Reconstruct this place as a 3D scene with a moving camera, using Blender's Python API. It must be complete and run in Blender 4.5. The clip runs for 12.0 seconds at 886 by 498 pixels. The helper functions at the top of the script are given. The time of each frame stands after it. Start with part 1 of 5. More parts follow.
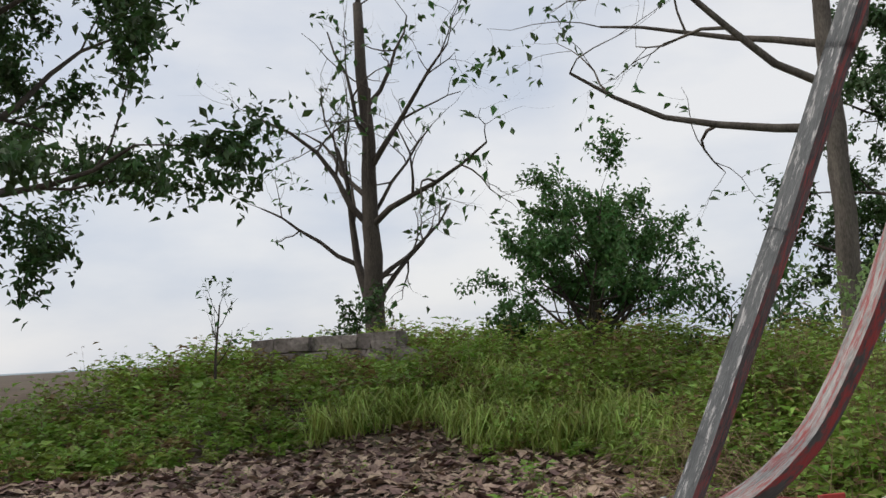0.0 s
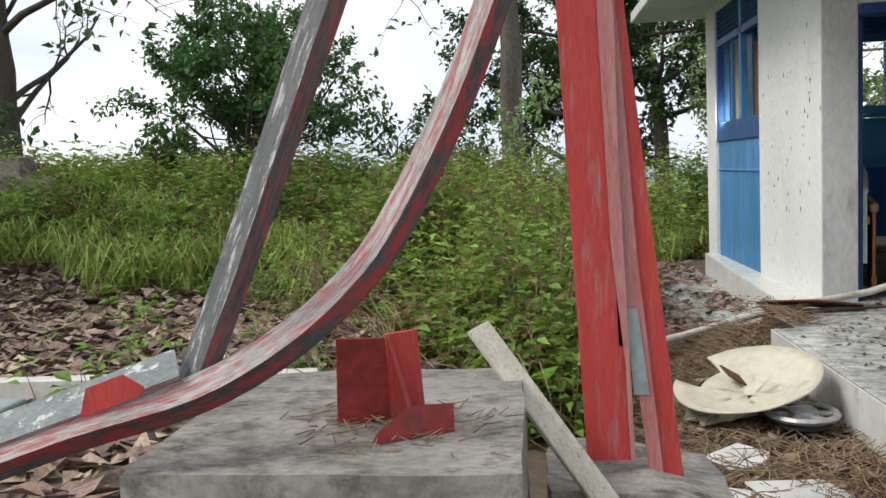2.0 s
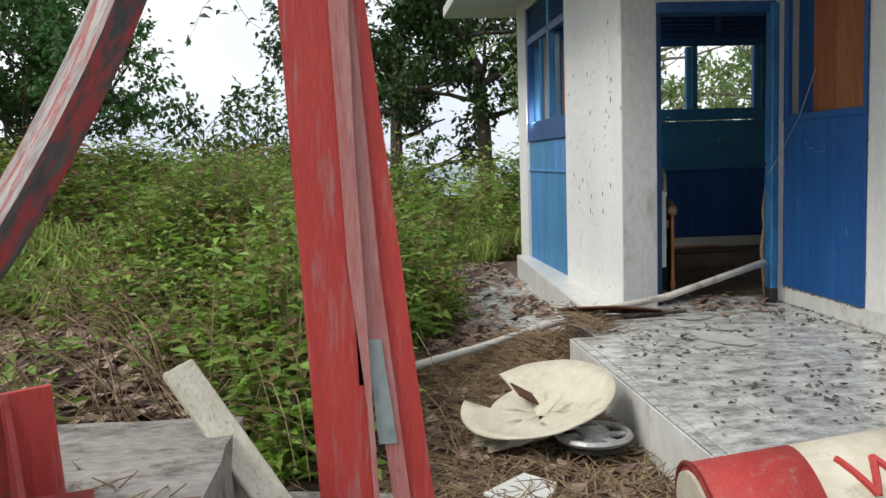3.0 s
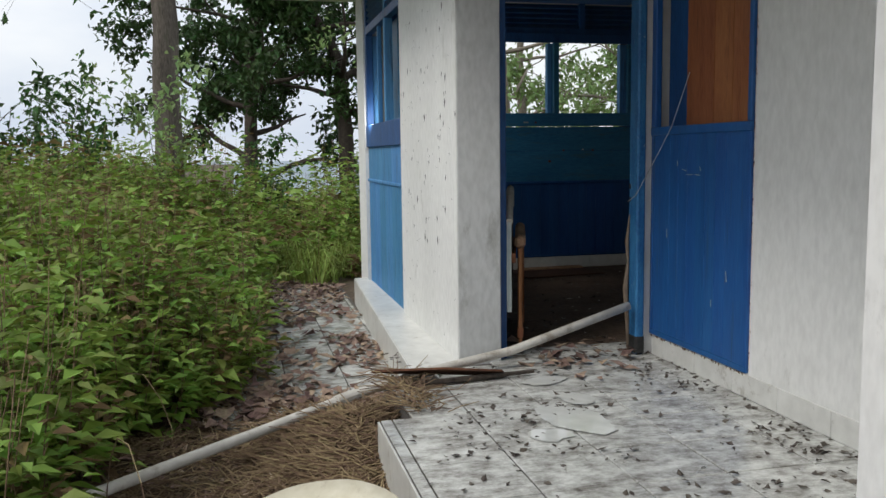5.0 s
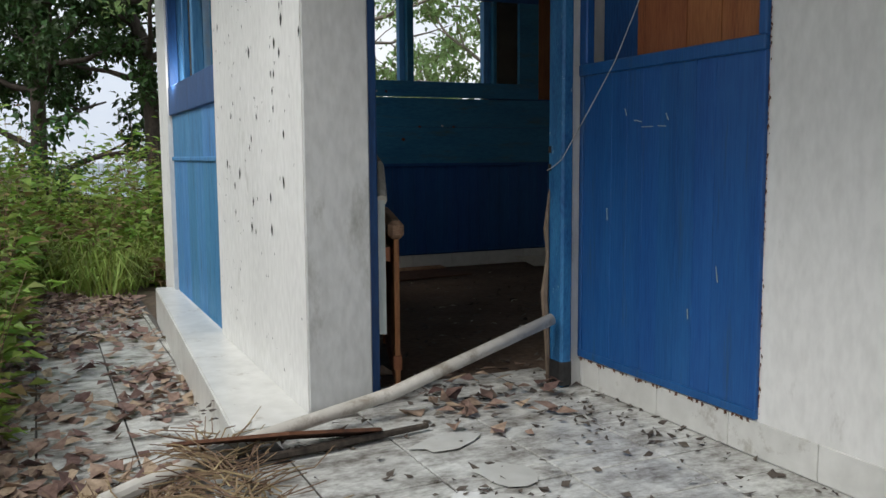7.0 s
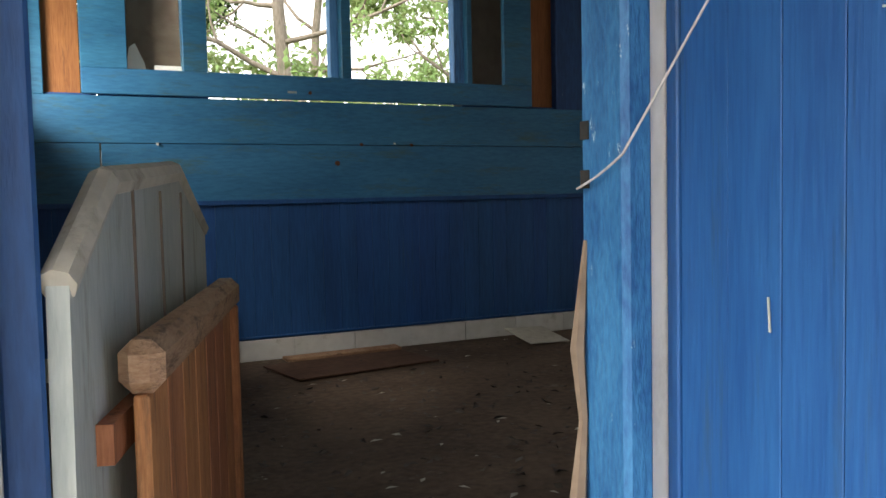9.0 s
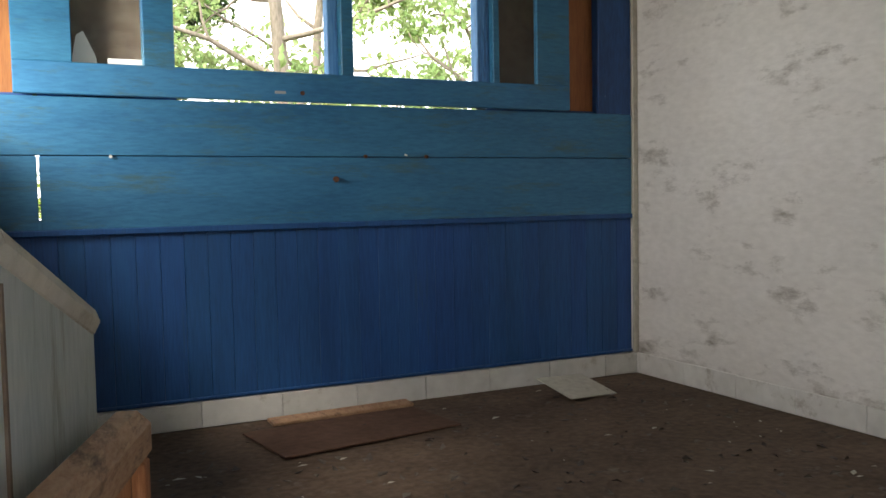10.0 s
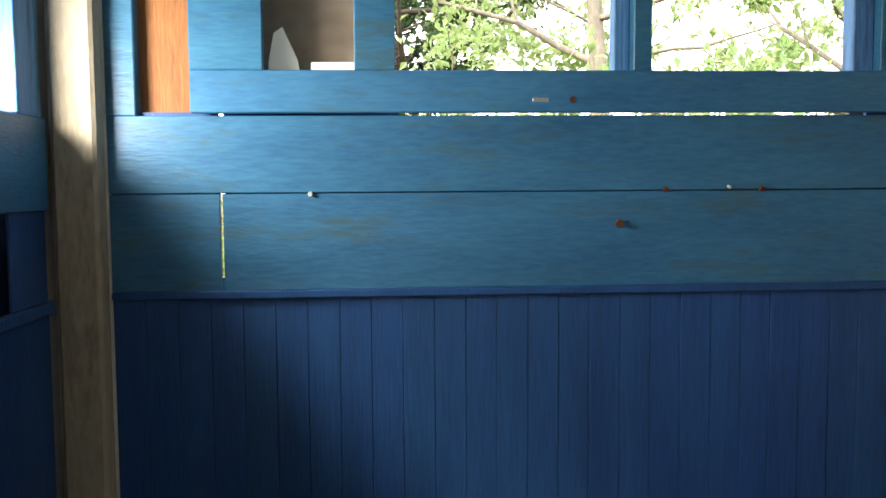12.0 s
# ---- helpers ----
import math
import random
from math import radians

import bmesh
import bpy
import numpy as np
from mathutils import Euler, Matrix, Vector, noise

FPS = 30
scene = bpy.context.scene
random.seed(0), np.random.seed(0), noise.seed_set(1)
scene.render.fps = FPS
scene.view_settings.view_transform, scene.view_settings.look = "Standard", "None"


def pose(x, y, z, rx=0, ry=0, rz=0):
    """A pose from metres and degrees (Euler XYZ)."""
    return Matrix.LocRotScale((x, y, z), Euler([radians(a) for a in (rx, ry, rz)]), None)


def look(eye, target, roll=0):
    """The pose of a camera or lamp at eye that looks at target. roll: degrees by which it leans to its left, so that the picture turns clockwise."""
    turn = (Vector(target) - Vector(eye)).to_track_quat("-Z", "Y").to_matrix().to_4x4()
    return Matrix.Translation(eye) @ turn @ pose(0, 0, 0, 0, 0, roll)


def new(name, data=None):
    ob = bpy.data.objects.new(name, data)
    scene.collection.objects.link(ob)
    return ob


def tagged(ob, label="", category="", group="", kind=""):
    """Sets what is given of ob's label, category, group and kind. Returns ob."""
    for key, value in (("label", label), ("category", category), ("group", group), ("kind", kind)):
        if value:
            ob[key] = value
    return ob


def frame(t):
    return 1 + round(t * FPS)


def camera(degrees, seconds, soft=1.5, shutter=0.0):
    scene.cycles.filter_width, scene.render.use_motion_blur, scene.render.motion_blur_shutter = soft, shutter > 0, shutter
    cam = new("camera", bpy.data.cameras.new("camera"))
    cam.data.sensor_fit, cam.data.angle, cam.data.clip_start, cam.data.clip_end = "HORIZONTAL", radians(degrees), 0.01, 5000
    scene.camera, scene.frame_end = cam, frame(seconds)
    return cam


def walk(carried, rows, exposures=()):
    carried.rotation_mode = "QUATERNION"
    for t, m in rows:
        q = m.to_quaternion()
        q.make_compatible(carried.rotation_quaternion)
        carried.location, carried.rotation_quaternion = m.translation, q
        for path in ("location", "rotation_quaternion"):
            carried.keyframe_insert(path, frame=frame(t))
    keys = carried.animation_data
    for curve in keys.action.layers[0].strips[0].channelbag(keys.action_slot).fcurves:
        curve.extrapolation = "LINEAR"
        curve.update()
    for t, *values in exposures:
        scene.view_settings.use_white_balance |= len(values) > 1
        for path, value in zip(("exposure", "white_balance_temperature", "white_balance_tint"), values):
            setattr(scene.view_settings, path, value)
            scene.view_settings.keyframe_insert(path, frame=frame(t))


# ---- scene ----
cam = camera(54.5, 12.0)
PATH = [
    (0, (-2.545, -7.22, 1.335), (-3.395, -5.425, 1.562), -2.8),
    (0.5, (-2.55, -6.93, 1.355), (-3.18, -5.032, 1.374), -2.6),
    (1, (-2.447, -6.713, 1.362), (-2.927, -4.774, 1.253), -2.7),
    (1.5, (-2.338, -6.391, 1.294), (-2.688, -4.428, 1.132), -2.9),
    (2, (-2.32, -6.159, 1.197), (-2.517, -4.178, 1.013), -2.6),
    (2.5, (-2.223, -5.776, 1.149), (-2.272, -3.785, 0.96), -2.5),
    (3, (-1.997, -5.569, 1.179), (-1.813, -3.587, 0.977), -1.8),
    (3.5, (-1.786, -5.343, 1.264), (-1.424, -3.388, 1.05), -1.4),
    (5.3, (-1.243, -3.949, 1.304), (-0.735, -2.027, 1.086), -0.6),
    (5.5, (-1.22, -3.794, 1.292), (-0.66, -1.886, 1.079), -0.7),
    (6, (-1.237, -3.373, 1.237), (-0.599, -1.489, 1.023), -0.5),
    (6.5, (-1.217, -2.973, 1.273), (-0.432, -1.147, 1.056), 0.0),
    (7, (-0.954, -2.427, 1.056), (-0.108, -0.628, 0.84), -0.4),
    (7.5, (-0.642, -1.85, 0.955), (0.22, -0.058, 0.735), -0.6),
    (7.7, (-0.473, -1.668, 0.984), (0.384, 0.124, 0.752), -0.8),
    (9.5, (0.505, 0.249, 0.973), (1.378, 2.046, 0.88), -1.3),
    (10, (0.675, 0.674, 1.084), (1.538, 2.475, 0.972), -1.1),
    (10.5, (0.864, 1.057, 1.161), (1.477, 2.958, 1.051), -1.5),
    (11.2, (0.956, 1.579, 1.278), (1.144, 3.565, 1.135), -0.8),
    (12, (1.287, 1.925, 1.347), (1.415, 3.915, 1.197), -0.4),
]
EXPOSURES = [(0.0, -0.05, 6600, 10), (1.0, 0.45, 6500, 9), (3.0, 0.42, 6500, 9), (5.5, 0.15, 6400, 9), (7.5, 0.3, 6400, 9), (9.3, 2.3, 7200, 12), (10.5, 2.7, 7200, 12), (12.0, 2.9, 7200, 12)]
walk(cam, [(t, look(eye, target, roll)) for t, eye, target, roll in PATH], EXPOSURES)

# ---- sky and sun: a bright overcast day ----
world = bpy.data.worlds.new("overcast_sky")
scene.world = world
world.use_nodes = True
wn, wl = world.node_tree.nodes, world.node_tree.links
wn.clear()
sky = wn.new("ShaderNodeTexSky")
sky.sky_type, sky.sun_disc = "NISHITA", False
sky.sun_elevation, sky.sun_rotation = radians(48), radians(246)
sky.air_density, sky.dust_density = 1.0, 3.0
cloud_at = wn.new("ShaderNodeTexCoord")
cloud_map = wn.new("ShaderNodeMapping")
cloud_map.inputs["Scale"].default_value = (1.0, 1.0, 2.6)
cloud = wn.new("ShaderNodeTexNoise")
cloud.inputs["Scale"].default_value, cloud.inputs["Detail"].default_value = 2.2, 7
cloud_ramp = wn.new("ShaderNodeValToRGB")
cloud_ramp.color_ramp.elements[0].position, cloud_ramp.color_ramp.elements[0].color = 0.36, (6.0, 6.6, 7.7, 1)
cloud_ramp.color_ramp.elements[1].position, cloud_ramp.color_ramp.elements[1].color = 0.58, (8.5, 8.6, 8.8, 1)
mix = wn.new("ShaderNodeMix")
mix.data_type = "RGBA"
mix.inputs[0].default_value = 0.85
back = wn.new("ShaderNodeBackground")
back.inputs["Strength"].default_value = 0.11
out = wn.new("ShaderNodeOutputWorld")
wl.new(cloud_at.outputs["Generated"], cloud_map.inputs["Vector"])
wl.new(cloud_map.outputs["Vector"], cloud.inputs["Vector"])
wl.new(cloud.outputs["Fac"], cloud_ramp.inputs["Fac"])
wl.new(sky.outputs["Color"], mix.inputs[6])
wl.new(cloud_ramp.outputs["Color"], mix.inputs[7])
wl.new(mix.outputs[2], back.inputs["Color"])
wl.new(back.outputs["Background"], out.inputs["Surface"])

sun = bpy.data.lights.new("sun", "SUN")
sun.energy, sun.angle, sun.color = 1.6, radians(20), (1.0, 0.96, 0.9)
new("sun", sun).matrix_world = look((-11, -5, 13.5), (0, 0, 0))

# the low sky's light under the eaves, in the opening of the west window
glow = bpy.data.lights.new("window_light", "AREA")
glow.shape, glow.size, glow.size_y, glow.energy, glow.color = "RECTANGLE", 0.44, 0.10, 5.5, (1.0, 0.98, 0.95)
new("window_light", glow).matrix_world = look((0.006, 4.22, 1.662), (1.006, 4.45, 1.60))


# ---- materials ----
def mat(name, low, high, rough=0.7, grain=18.0, stain=2.0, bump=0.25, metal=0.0, stain_col=None, stain_amount=0.0,
        stretch=(1, 1, 1), per="none", vary=0.0, spec=0.4, trans=0.0, stain_edge=0.1, along=False):
    """Paint, wood, stone: two-scale colour noise, an optional stain layer, and fine relief."""
    m = bpy.data.materials.new(name)
    m.use_nodes = True
    n, l = m.node_tree.nodes, m.node_tree.links
    b = n["Principled BSDF"]
    b.inputs["Roughness"].default_value, b.inputs["Metallic"].default_value = rough, metal
    b.inputs["Specular IOR Level"].default_value = spec
    co, mp = n.new("ShaderNodeTexCoord"), n.new("ShaderNodeMapping")
    mp.inputs["Scale"].default_value = stretch
    geo = n.new("ShaderNodeNewGeometry")
    l.new(co.outputs["UV"] if along else geo.outputs["Position"], mp.inputs["Vector"])
    fine, wide = n.new("ShaderNodeTexNoise"), n.new("ShaderNodeTexNoise")
    fine.inputs["Scale"].default_value, fine.inputs["Detail"].default_value = grain, 6
    wide.inputs["Scale"].default_value, wide.inputs["Detail"].default_value = stain, 5
    for t in (fine, wide):
        l.new(mp.outputs["Vector"], t.inputs["Vector"])
    add = n.new("ShaderNodeMath")
    add.operation = "ADD"
    l.new(fine.outputs["Fac"], add.inputs[0])
    l.new(wide.outputs["Fac"], add.inputs[1])
    rg = n.new("ShaderNodeMapRange")
    rg.inputs["From Min"].default_value, rg.inputs["From Max"].default_value = 0.72, 1.28
    l.new(add.outputs[0], rg.inputs["Value"])
    mx = n.new("ShaderNodeMix")
    mx.data_type = "RGBA"
    mx.inputs[6].default_value, mx.inputs[7].default_value = (*low, 1), (*high, 1)
    l.new(rg.outputs["Result"], mx.inputs[0])
    col = mx.outputs[2]
    if stain_col:
        st = n.new("ShaderNodeTexNoise")
        st.inputs["Scale"].default_value, st.inputs["Detail"].default_value = stain * 1.7, 9
        st.inputs["Roughness"].default_value = 0.74
        off = n.new("ShaderNodeVectorMath")
        off.inputs[1].default_value = (7.3, 2.1, 4.7)
        l.new(mp.outputs["Vector"], off.inputs[0])
        l.new(off.outputs[0], st.inputs["Vector"])
        r2 = n.new("ShaderNodeMapRange")
        edge = 0.72 - 0.45 * stain_amount
        r2.inputs["From Min"].default_value, r2.inputs["From Max"].default_value = edge - stain_edge / 2, edge + stain_edge
        l.new(st.outputs["Fac"], r2.inputs["Value"])
        m2 = n.new("ShaderNodeMix")
        m2.data_type = "RGBA"
        m2.inputs[7].default_value = (*stain_col, 1)
        l.new(r2.outputs["Result"], m2.inputs[0])
        l.new(col, m2.inputs[6])
        col = m2.outputs[2]
    if per != "none":
        src = n.new("ShaderNodeObjectInfo").outputs["Random"] if per == "object" else geo.outputs["Random Per Island"]
        hs = n.new("ShaderNodeHueSaturation")
        r3 = n.new("ShaderNodeMapRange")
        r3.inputs["To Min"].default_value, r3.inputs["To Max"].default_value = 1 - vary, 1 + vary
        l.new(src, r3.inputs["Value"])
        l.new(r3.outputs["Result"], hs.inputs["Value"])
        r4 = n.new("ShaderNodeMapRange")
        r4.inputs["To Min"].default_value, r4.inputs["To Max"].default_value = 0.5 - vary * 0.06, 0.5 + vary * 0.06
        l.new(src, r4.inputs["Value"])
        l.new(r4.outputs["Result"], hs.inputs["Hue"])
        l.new(col, hs.inputs["Color"])
        col = hs.outputs["Color"]
    l.new(col, b.inputs["Base Color"])
    if bump:
        bp = n.new("ShaderNodeBump")
        bp.inputs["Strength"].default_value, bp.inputs["Distance"].default_value = bump, 0.01
        l.new(fine.outputs["Fac"], bp.inputs["Height"])
        l.new(bp.outputs["Normal"], b.inputs["Normal"])
    if trans:
        tr, ms = n.new("ShaderNodeBsdfTranslucent"), n.new("ShaderNodeMixShader")
        ms.inputs[0].default_value = trans
        l.new(col, tr.inputs["Color"])
        l.new(b.outputs[0], ms.inputs[1])
        l.new(tr.outputs[0], ms.inputs[2])
        l.new(ms.outputs[0], n["Material Output"].inputs["Surface"])
    return m


PLASTER = mat("white_plaster", (0.66, 0.66, 0.64), (0.80, 0.80, 0.78), 0.9, 30, 1.2, 0.15, stain_col=(0.42, 0.41, 0.37), stain_amount=0.18, stretch=(1, 1, 0.45))
# plaster with the pier front's shade in its grey base, plus real weather stains
PLASTER_SHADED = mat("shaded_weathered_plaster", (0.44, 0.45, 0.44), (0.60, 0.61, 0.60), 0.9, 30, 1.6, 0.2, stain_col=(0.30, 0.30, 0.27), stain_amount=0.3, stretch=(1, 1, 0.4))
PLASTER_IN = mat("grimy_plaster", (0.64, 0.63, 0.60), (0.77, 0.76, 0.73), 0.9, 24, 1.6, 0.2, stain_col=(0.26, 0.24, 0.21), stain_amount=0.30, stretch=(1, 0.6, 1.5))
SOFFIT = mat("soffit", (0.5, 0.5, 0.48), (0.65, 0.65, 0.62), 0.9, 20, 1.5, 0.1)
BLUE = mat("blue_paint", (0.010, 0.072, 0.25), (0.020, 0.115, 0.34), 0.45, 26, 2.0, 0.15, stain_col=(0.03, 0.08, 0.17), stain_amount=0.24, stretch=(5, 5, 0.35), per="object", vary=0.05)
BLUE_IN = mat("deep_blue_board_paint", (0.008, 0.055, 0.19), (0.015, 0.09, 0.28), 0.5, 26, 2.0, 0.15, stain_col=(0.02, 0.07, 0.15), stain_amount=0.22, stretch=(5, 5, 0.35), per="object", vary=0.07)
BLUE_LIGHT = mat("faded_blue_paint", (0.018, 0.118, 0.235), (0.038, 0.19, 0.335), 0.42, 22, 1.6, 0.2, stain_col=(0.055, 0.12, 0.13), stain_amount=0.3, stretch=(0.8, 1, 4), per="object", vary=0.1)
BLUE_SKY = mat("weathered_light_blue_paint", (0.045, 0.19, 0.42), (0.10, 0.29, 0.52), 0.6, 30, 3.0, 0.3, stain_col=(0.05, 0.09, 0.14), stain_amount=0.3, stretch=(4, 4, 0.4), per="object", vary=0.14)
BLUE_DARK = mat("dark_blue_frame", (0.012, 0.05, 0.16), (0.02, 0.09, 0.26), 0.5, 30, 3.0, 0.2, stain_col=(0.30, 0.36, 0.42), stain_amount=0.08, stretch=(3, 3, 0.5), stain_edge=0.03)
BLUE_CHIP = mat("chipped_blue_paint", (0.012, 0.085, 0.24), (0.042, 0.20, 0.42), 0.5, 40, 6.0, 0.3, stain_col=(0.50, 0.66, 0.74), stain_amount=0.17, stretch=(3, 3, 1.0), stain_edge=0.03)
PLY = mat("plywood", (0.24, 0.08, 0.028), (0.37, 0.145, 0.05), 0.65, 30, 3.0, 0.2, stain_col=(0.12, 0.05, 0.025), stain_amount=0.25, stretch=(5, 5, 0.5), per="object", vary=0.12)
WOOD = mat("bare_wood", (0.28, 0.105, 0.045), (0.46, 0.20, 0.09), 0.7, 34, 3.0, 0.35, stain_col=(0.12, 0.06, 0.035), stain_amount=0.3, stretch=(6, 6, 0.7), per="object", vary=0.15)
WOOD_RAIL = mat("worn_wood_rail", (0.26, 0.14, 0.08), (0.42, 0.27, 0.17), 0.75, 34, 4.0, 0.35, stain_col=(0.10, 0.06, 0.04), stain_amount=0.35, stretch=(3, 1, 6))
PALE_BOARD = mat("grey_painted_board", (0.34, 0.39, 0.38), (0.46, 0.50, 0.48), 0.7, 30, 2.2, 0.2, stain_col=(0.22, 0.22, 0.18), stain_amount=0.28, stretch=(4, 4, 0.6))
PALE_TRIM = mat("dusty_trim", (0.42, 0.40, 0.34), (0.56, 0.54, 0.47), 0.8, 30, 3.0, 0.2, stain_col=(0.25, 0.22, 0.17), stain_amount=0.25)
BEIGE = mat("beige_pilaster", (0.34, 0.30, 0.22), (0.48, 0.43, 0.33), 0.85, 30, 2.0, 0.25, stain_col=(0.18, 0.15, 0.11), stain_amount=0.3, stretch=(2, 2, 0.5))
TILE = mat("white_floor_tile", (0.56, 0.57, 0.54), (0.74, 0.75, 0.72), 0.2, 14, 1.5, 0.06, stain_col=(0.085, 0.068, 0.052), stain_amount=0.48, per="object", vary=0.06, spec=0.5, stretch=(2.2, 3.4, 1), stain_edge=0.2)
TILE_WALL = mat("white_wall_tile", (0.58, 0.58, 0.55), (0.72, 0.72, 0.69), 0.3, 14, 3.0, 0.05, stain_col=(0.28, 0.25, 0.2), stain_amount=0.2, per="object", vary=0.05)
GROUT = mat("dirty_grout", (0.06, 0.055, 0.05), (0.13, 0.12, 0.11), 0.95, 40, 4, 0.3)
CONCRETE = mat("weathered_concrete", (0.17, 0.16, 0.14), (0.33, 0.31, 0.28), 0.95, 26, 3.0, 0.6, stain_col=(0.075, 0.065, 0.055), stain_amount=0.42, stretch=(1, 1.6, 1))
CONCRETE_DARK = mat("damp_concrete", (0.10, 0.10, 0.09), (0.24, 0.23, 0.21), 0.95, 26, 3.0, 0.6, stain_col=(0.05, 0.05, 0.04), stain_amount=0.35)
FLOOR_IN = mat("muddy_floor", (0.055, 0.035, 0.024), (0.14, 0.095, 0.065), 0.9, 26, 2.4, 0.7, stain_col=(0.22, 0.19, 0.16), stain_amount=0.16)
RED = mat("red_paint", (0.36, 0.035, 0.03), (0.50, 0.06, 0.05), 0.55, 30, 3.0, 0.25, stain_col=(0.36, 0.17, 0.16), stain_amount=0.3, stretch=(5, 5, 0.6))
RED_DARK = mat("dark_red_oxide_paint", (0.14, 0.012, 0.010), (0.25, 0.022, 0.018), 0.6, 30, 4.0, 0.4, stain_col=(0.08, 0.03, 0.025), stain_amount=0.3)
PINK = mat("primer_worn_red", (0.40, 0.12, 0.11), (0.46, 0.25, 0.23), 0.6, 30, 5.0, 0.25, stain_col=(0.18, 0.06, 0.06), stain_amount=0.25, stretch=(5, 5, 0.6))
GREY_STEEL = mat("peeling_grey_steel", (0.07, 0.075, 0.078), (0.15, 0.155, 0.155), 0.6, 30, 4.0, 0.4, stain_col=(0.46, 0.45, 0.44), stain_amount=0.36, stretch=(1.1, 6, 1), stain_edge=0.05, along=True)
GREY_RED = mat("peeling_red_and_grey_steel", (0.05, 0.05, 0.055), (0.16, 0.13, 0.13), 0.6, 30, 4.0, 0.4, stain_col=(0.34, 0.08, 0.08), stain_amount=0.44, stretch=(0.9, 6, 1), stain_edge=0.06, along=True)
# the downward flange's shade is put into this dark base; red patches are paint
GREY_DARK = mat("shaded_steel_underside", (0.045, 0.045, 0.045), (0.10, 0.095, 0.09), 0.65, 30, 4.0, 0.4, stain_col=(0.30, 0.04, 0.04), stain_amount=0.50, stretch=(0.8, 3, 1), stain_edge=0.06, along=True)
WHITE_RED = mat("worn_white_primer", (0.17, 0.17, 0.165), (0.52, 0.49, 0.46), 0.6, 30, 5.0, 0.4, stain_col=(0.36, 0.09, 0.085), stain_amount=0.46, stretch=(0.9, 9, 1), stain_edge=0.07, along=True)
BASE_STEEL = mat("mottled_grey_steel", (0.12, 0.14, 0.14), (0.22, 0.245, 0.24), 0.6, 26, 4.0, 0.3, stain_col=(0.52, 0.53, 0.51), stain_amount=0.34, stretch=(2.2, 3, 1), stain_edge=0.03, along=True)
PIPE = mat("white_plastic_pipe", (0.50, 0.48, 0.43), (0.64, 0.62, 0.57), 0.5, 20, 3.0, 0.1, stain_col=(0.26, 0.22, 0.17), stain_amount=0.28)
PLANK = mat("whitewashed_plank", (0.38, 0.36, 0.28), (0.55, 0.53, 0.44), 0.85, 30, 5.0, 0.4, stain_col=(0.14, 0.12, 0.08), stain_amount=0.22, stretch=(4, 4, 0.6))
CREAM = mat("cream_plastic", (0.52, 0.48, 0.36), (0.66, 0.62, 0.50), 0.6, 20, 3.0, 0.15, stain_col=(0.30, 0.25, 0.17), stain_amount=0.25)
DULL_WOOD = mat("dusty_brown_board", (0.13, 0.095, 0.07), (0.22, 0.17, 0.13), 0.9, 20, 3.0, 0.1)
GREY_BOX = mat("galvanised_box", (0.22, 0.26, 0.26), (0.32, 0.37, 0.36), 0.55, 24, 3.0, 0.2, stain_col=(0.14, 0.13, 0.11), stain_amount=0.25)
METAL = mat("dull_aluminium", (0.36, 0.36, 0.35), (0.52, 0.52, 0.51), 0.45, 30, 5.0, 0.2, metal=0.6, stain_col=(0.15, 0.13, 0.11), stain_amount=0.25)
BLACK = mat("black_rubber", (0.015, 0.015, 0.015), (0.04, 0.04, 0.04), 0.8, 30, 4, 0.2)
RUST = mat("rusty_iron", (0.07, 0.03, 0.018), (0.17, 0.075, 0.04), 0.85, 40, 6, 0.5)
PAPER = mat("white_paper", (0.66, 0.66, 0.62), (0.78, 0.78, 0.75), 0.9, 20, 3, 0.1)
CARD = mat("damp_cardboard", (0.07, 0.035, 0.022), (0.13, 0.07, 0.045), 0.9, 24, 4, 0.3)
TWINE = mat("grey_twine", (0.36, 0.36, 0.36), (0.55, 0.55, 0.55), 0.9, 90, 9, 0.3)
STONE = mat("mossy_stone", (0.14, 0.12, 0.11), (0.30, 0.26, 0.24), 0.95, 16, 2.5, 0.7, stain_col=(0.07, 0.07, 0.05), stain_amount=0.35, per="object", vary=0.25)
SOIL = mat("leaf_mould_soil", (0.055, 0.038, 0.026), (0.13, 0.095, 0.065), 0.97, 12, 1.2, 0.8, stain_col=(0.07, 0.085, 0.03), stain_amount=0.30)
DEAD = mat("dead_leaf", (0.145, 0.092, 0.07), (0.36, 0.255, 0.20), 0.85, 40, 4.0, 0.2, per="island", vary=0.55)
HAY = mat("dry_grass", (0.13, 0.085, 0.05), (0.28, 0.20, 0.12), 0.9, 40, 4.0, 0.1, per="island", vary=0.4)
GRASS = mat("green_grass", (0.18, 0.25, 0.045), (0.36, 0.43, 0.11), 0.6, 8, 0.5, 0.0, per="island", vary=0.4, trans=0.35)
WEED_DRY = mat("browned_weed_leaf", (0.13, 0.085, 0.035), (0.25, 0.18, 0.08), 0.8, 8, 0.6, 0.0, per="island", vary=0.35, trans=0.2)
WEED = mat("weed_leaf", (0.13, 0.205, 0.03), (0.29, 0.385, 0.075), 0.55, 8, 0.6, 0.0, per="island", vary=0.4, trans=0.35)
WEED_BRIGHT = mat("bright_weed_leaf", (0.14, 0.26, 0.03), (0.23, 0.37, 0.07), 0.5, 8, 0.6, 0.0, per="island", vary=0.25, trans=0.4)
LEAF_DARK = mat("dark_tree_leaf", (0.03, 0.065, 0.018), (0.065, 0.125, 0.035), 0.5, 6, 0.5, 0.0, per="island", vary=0.4, trans=0.25)
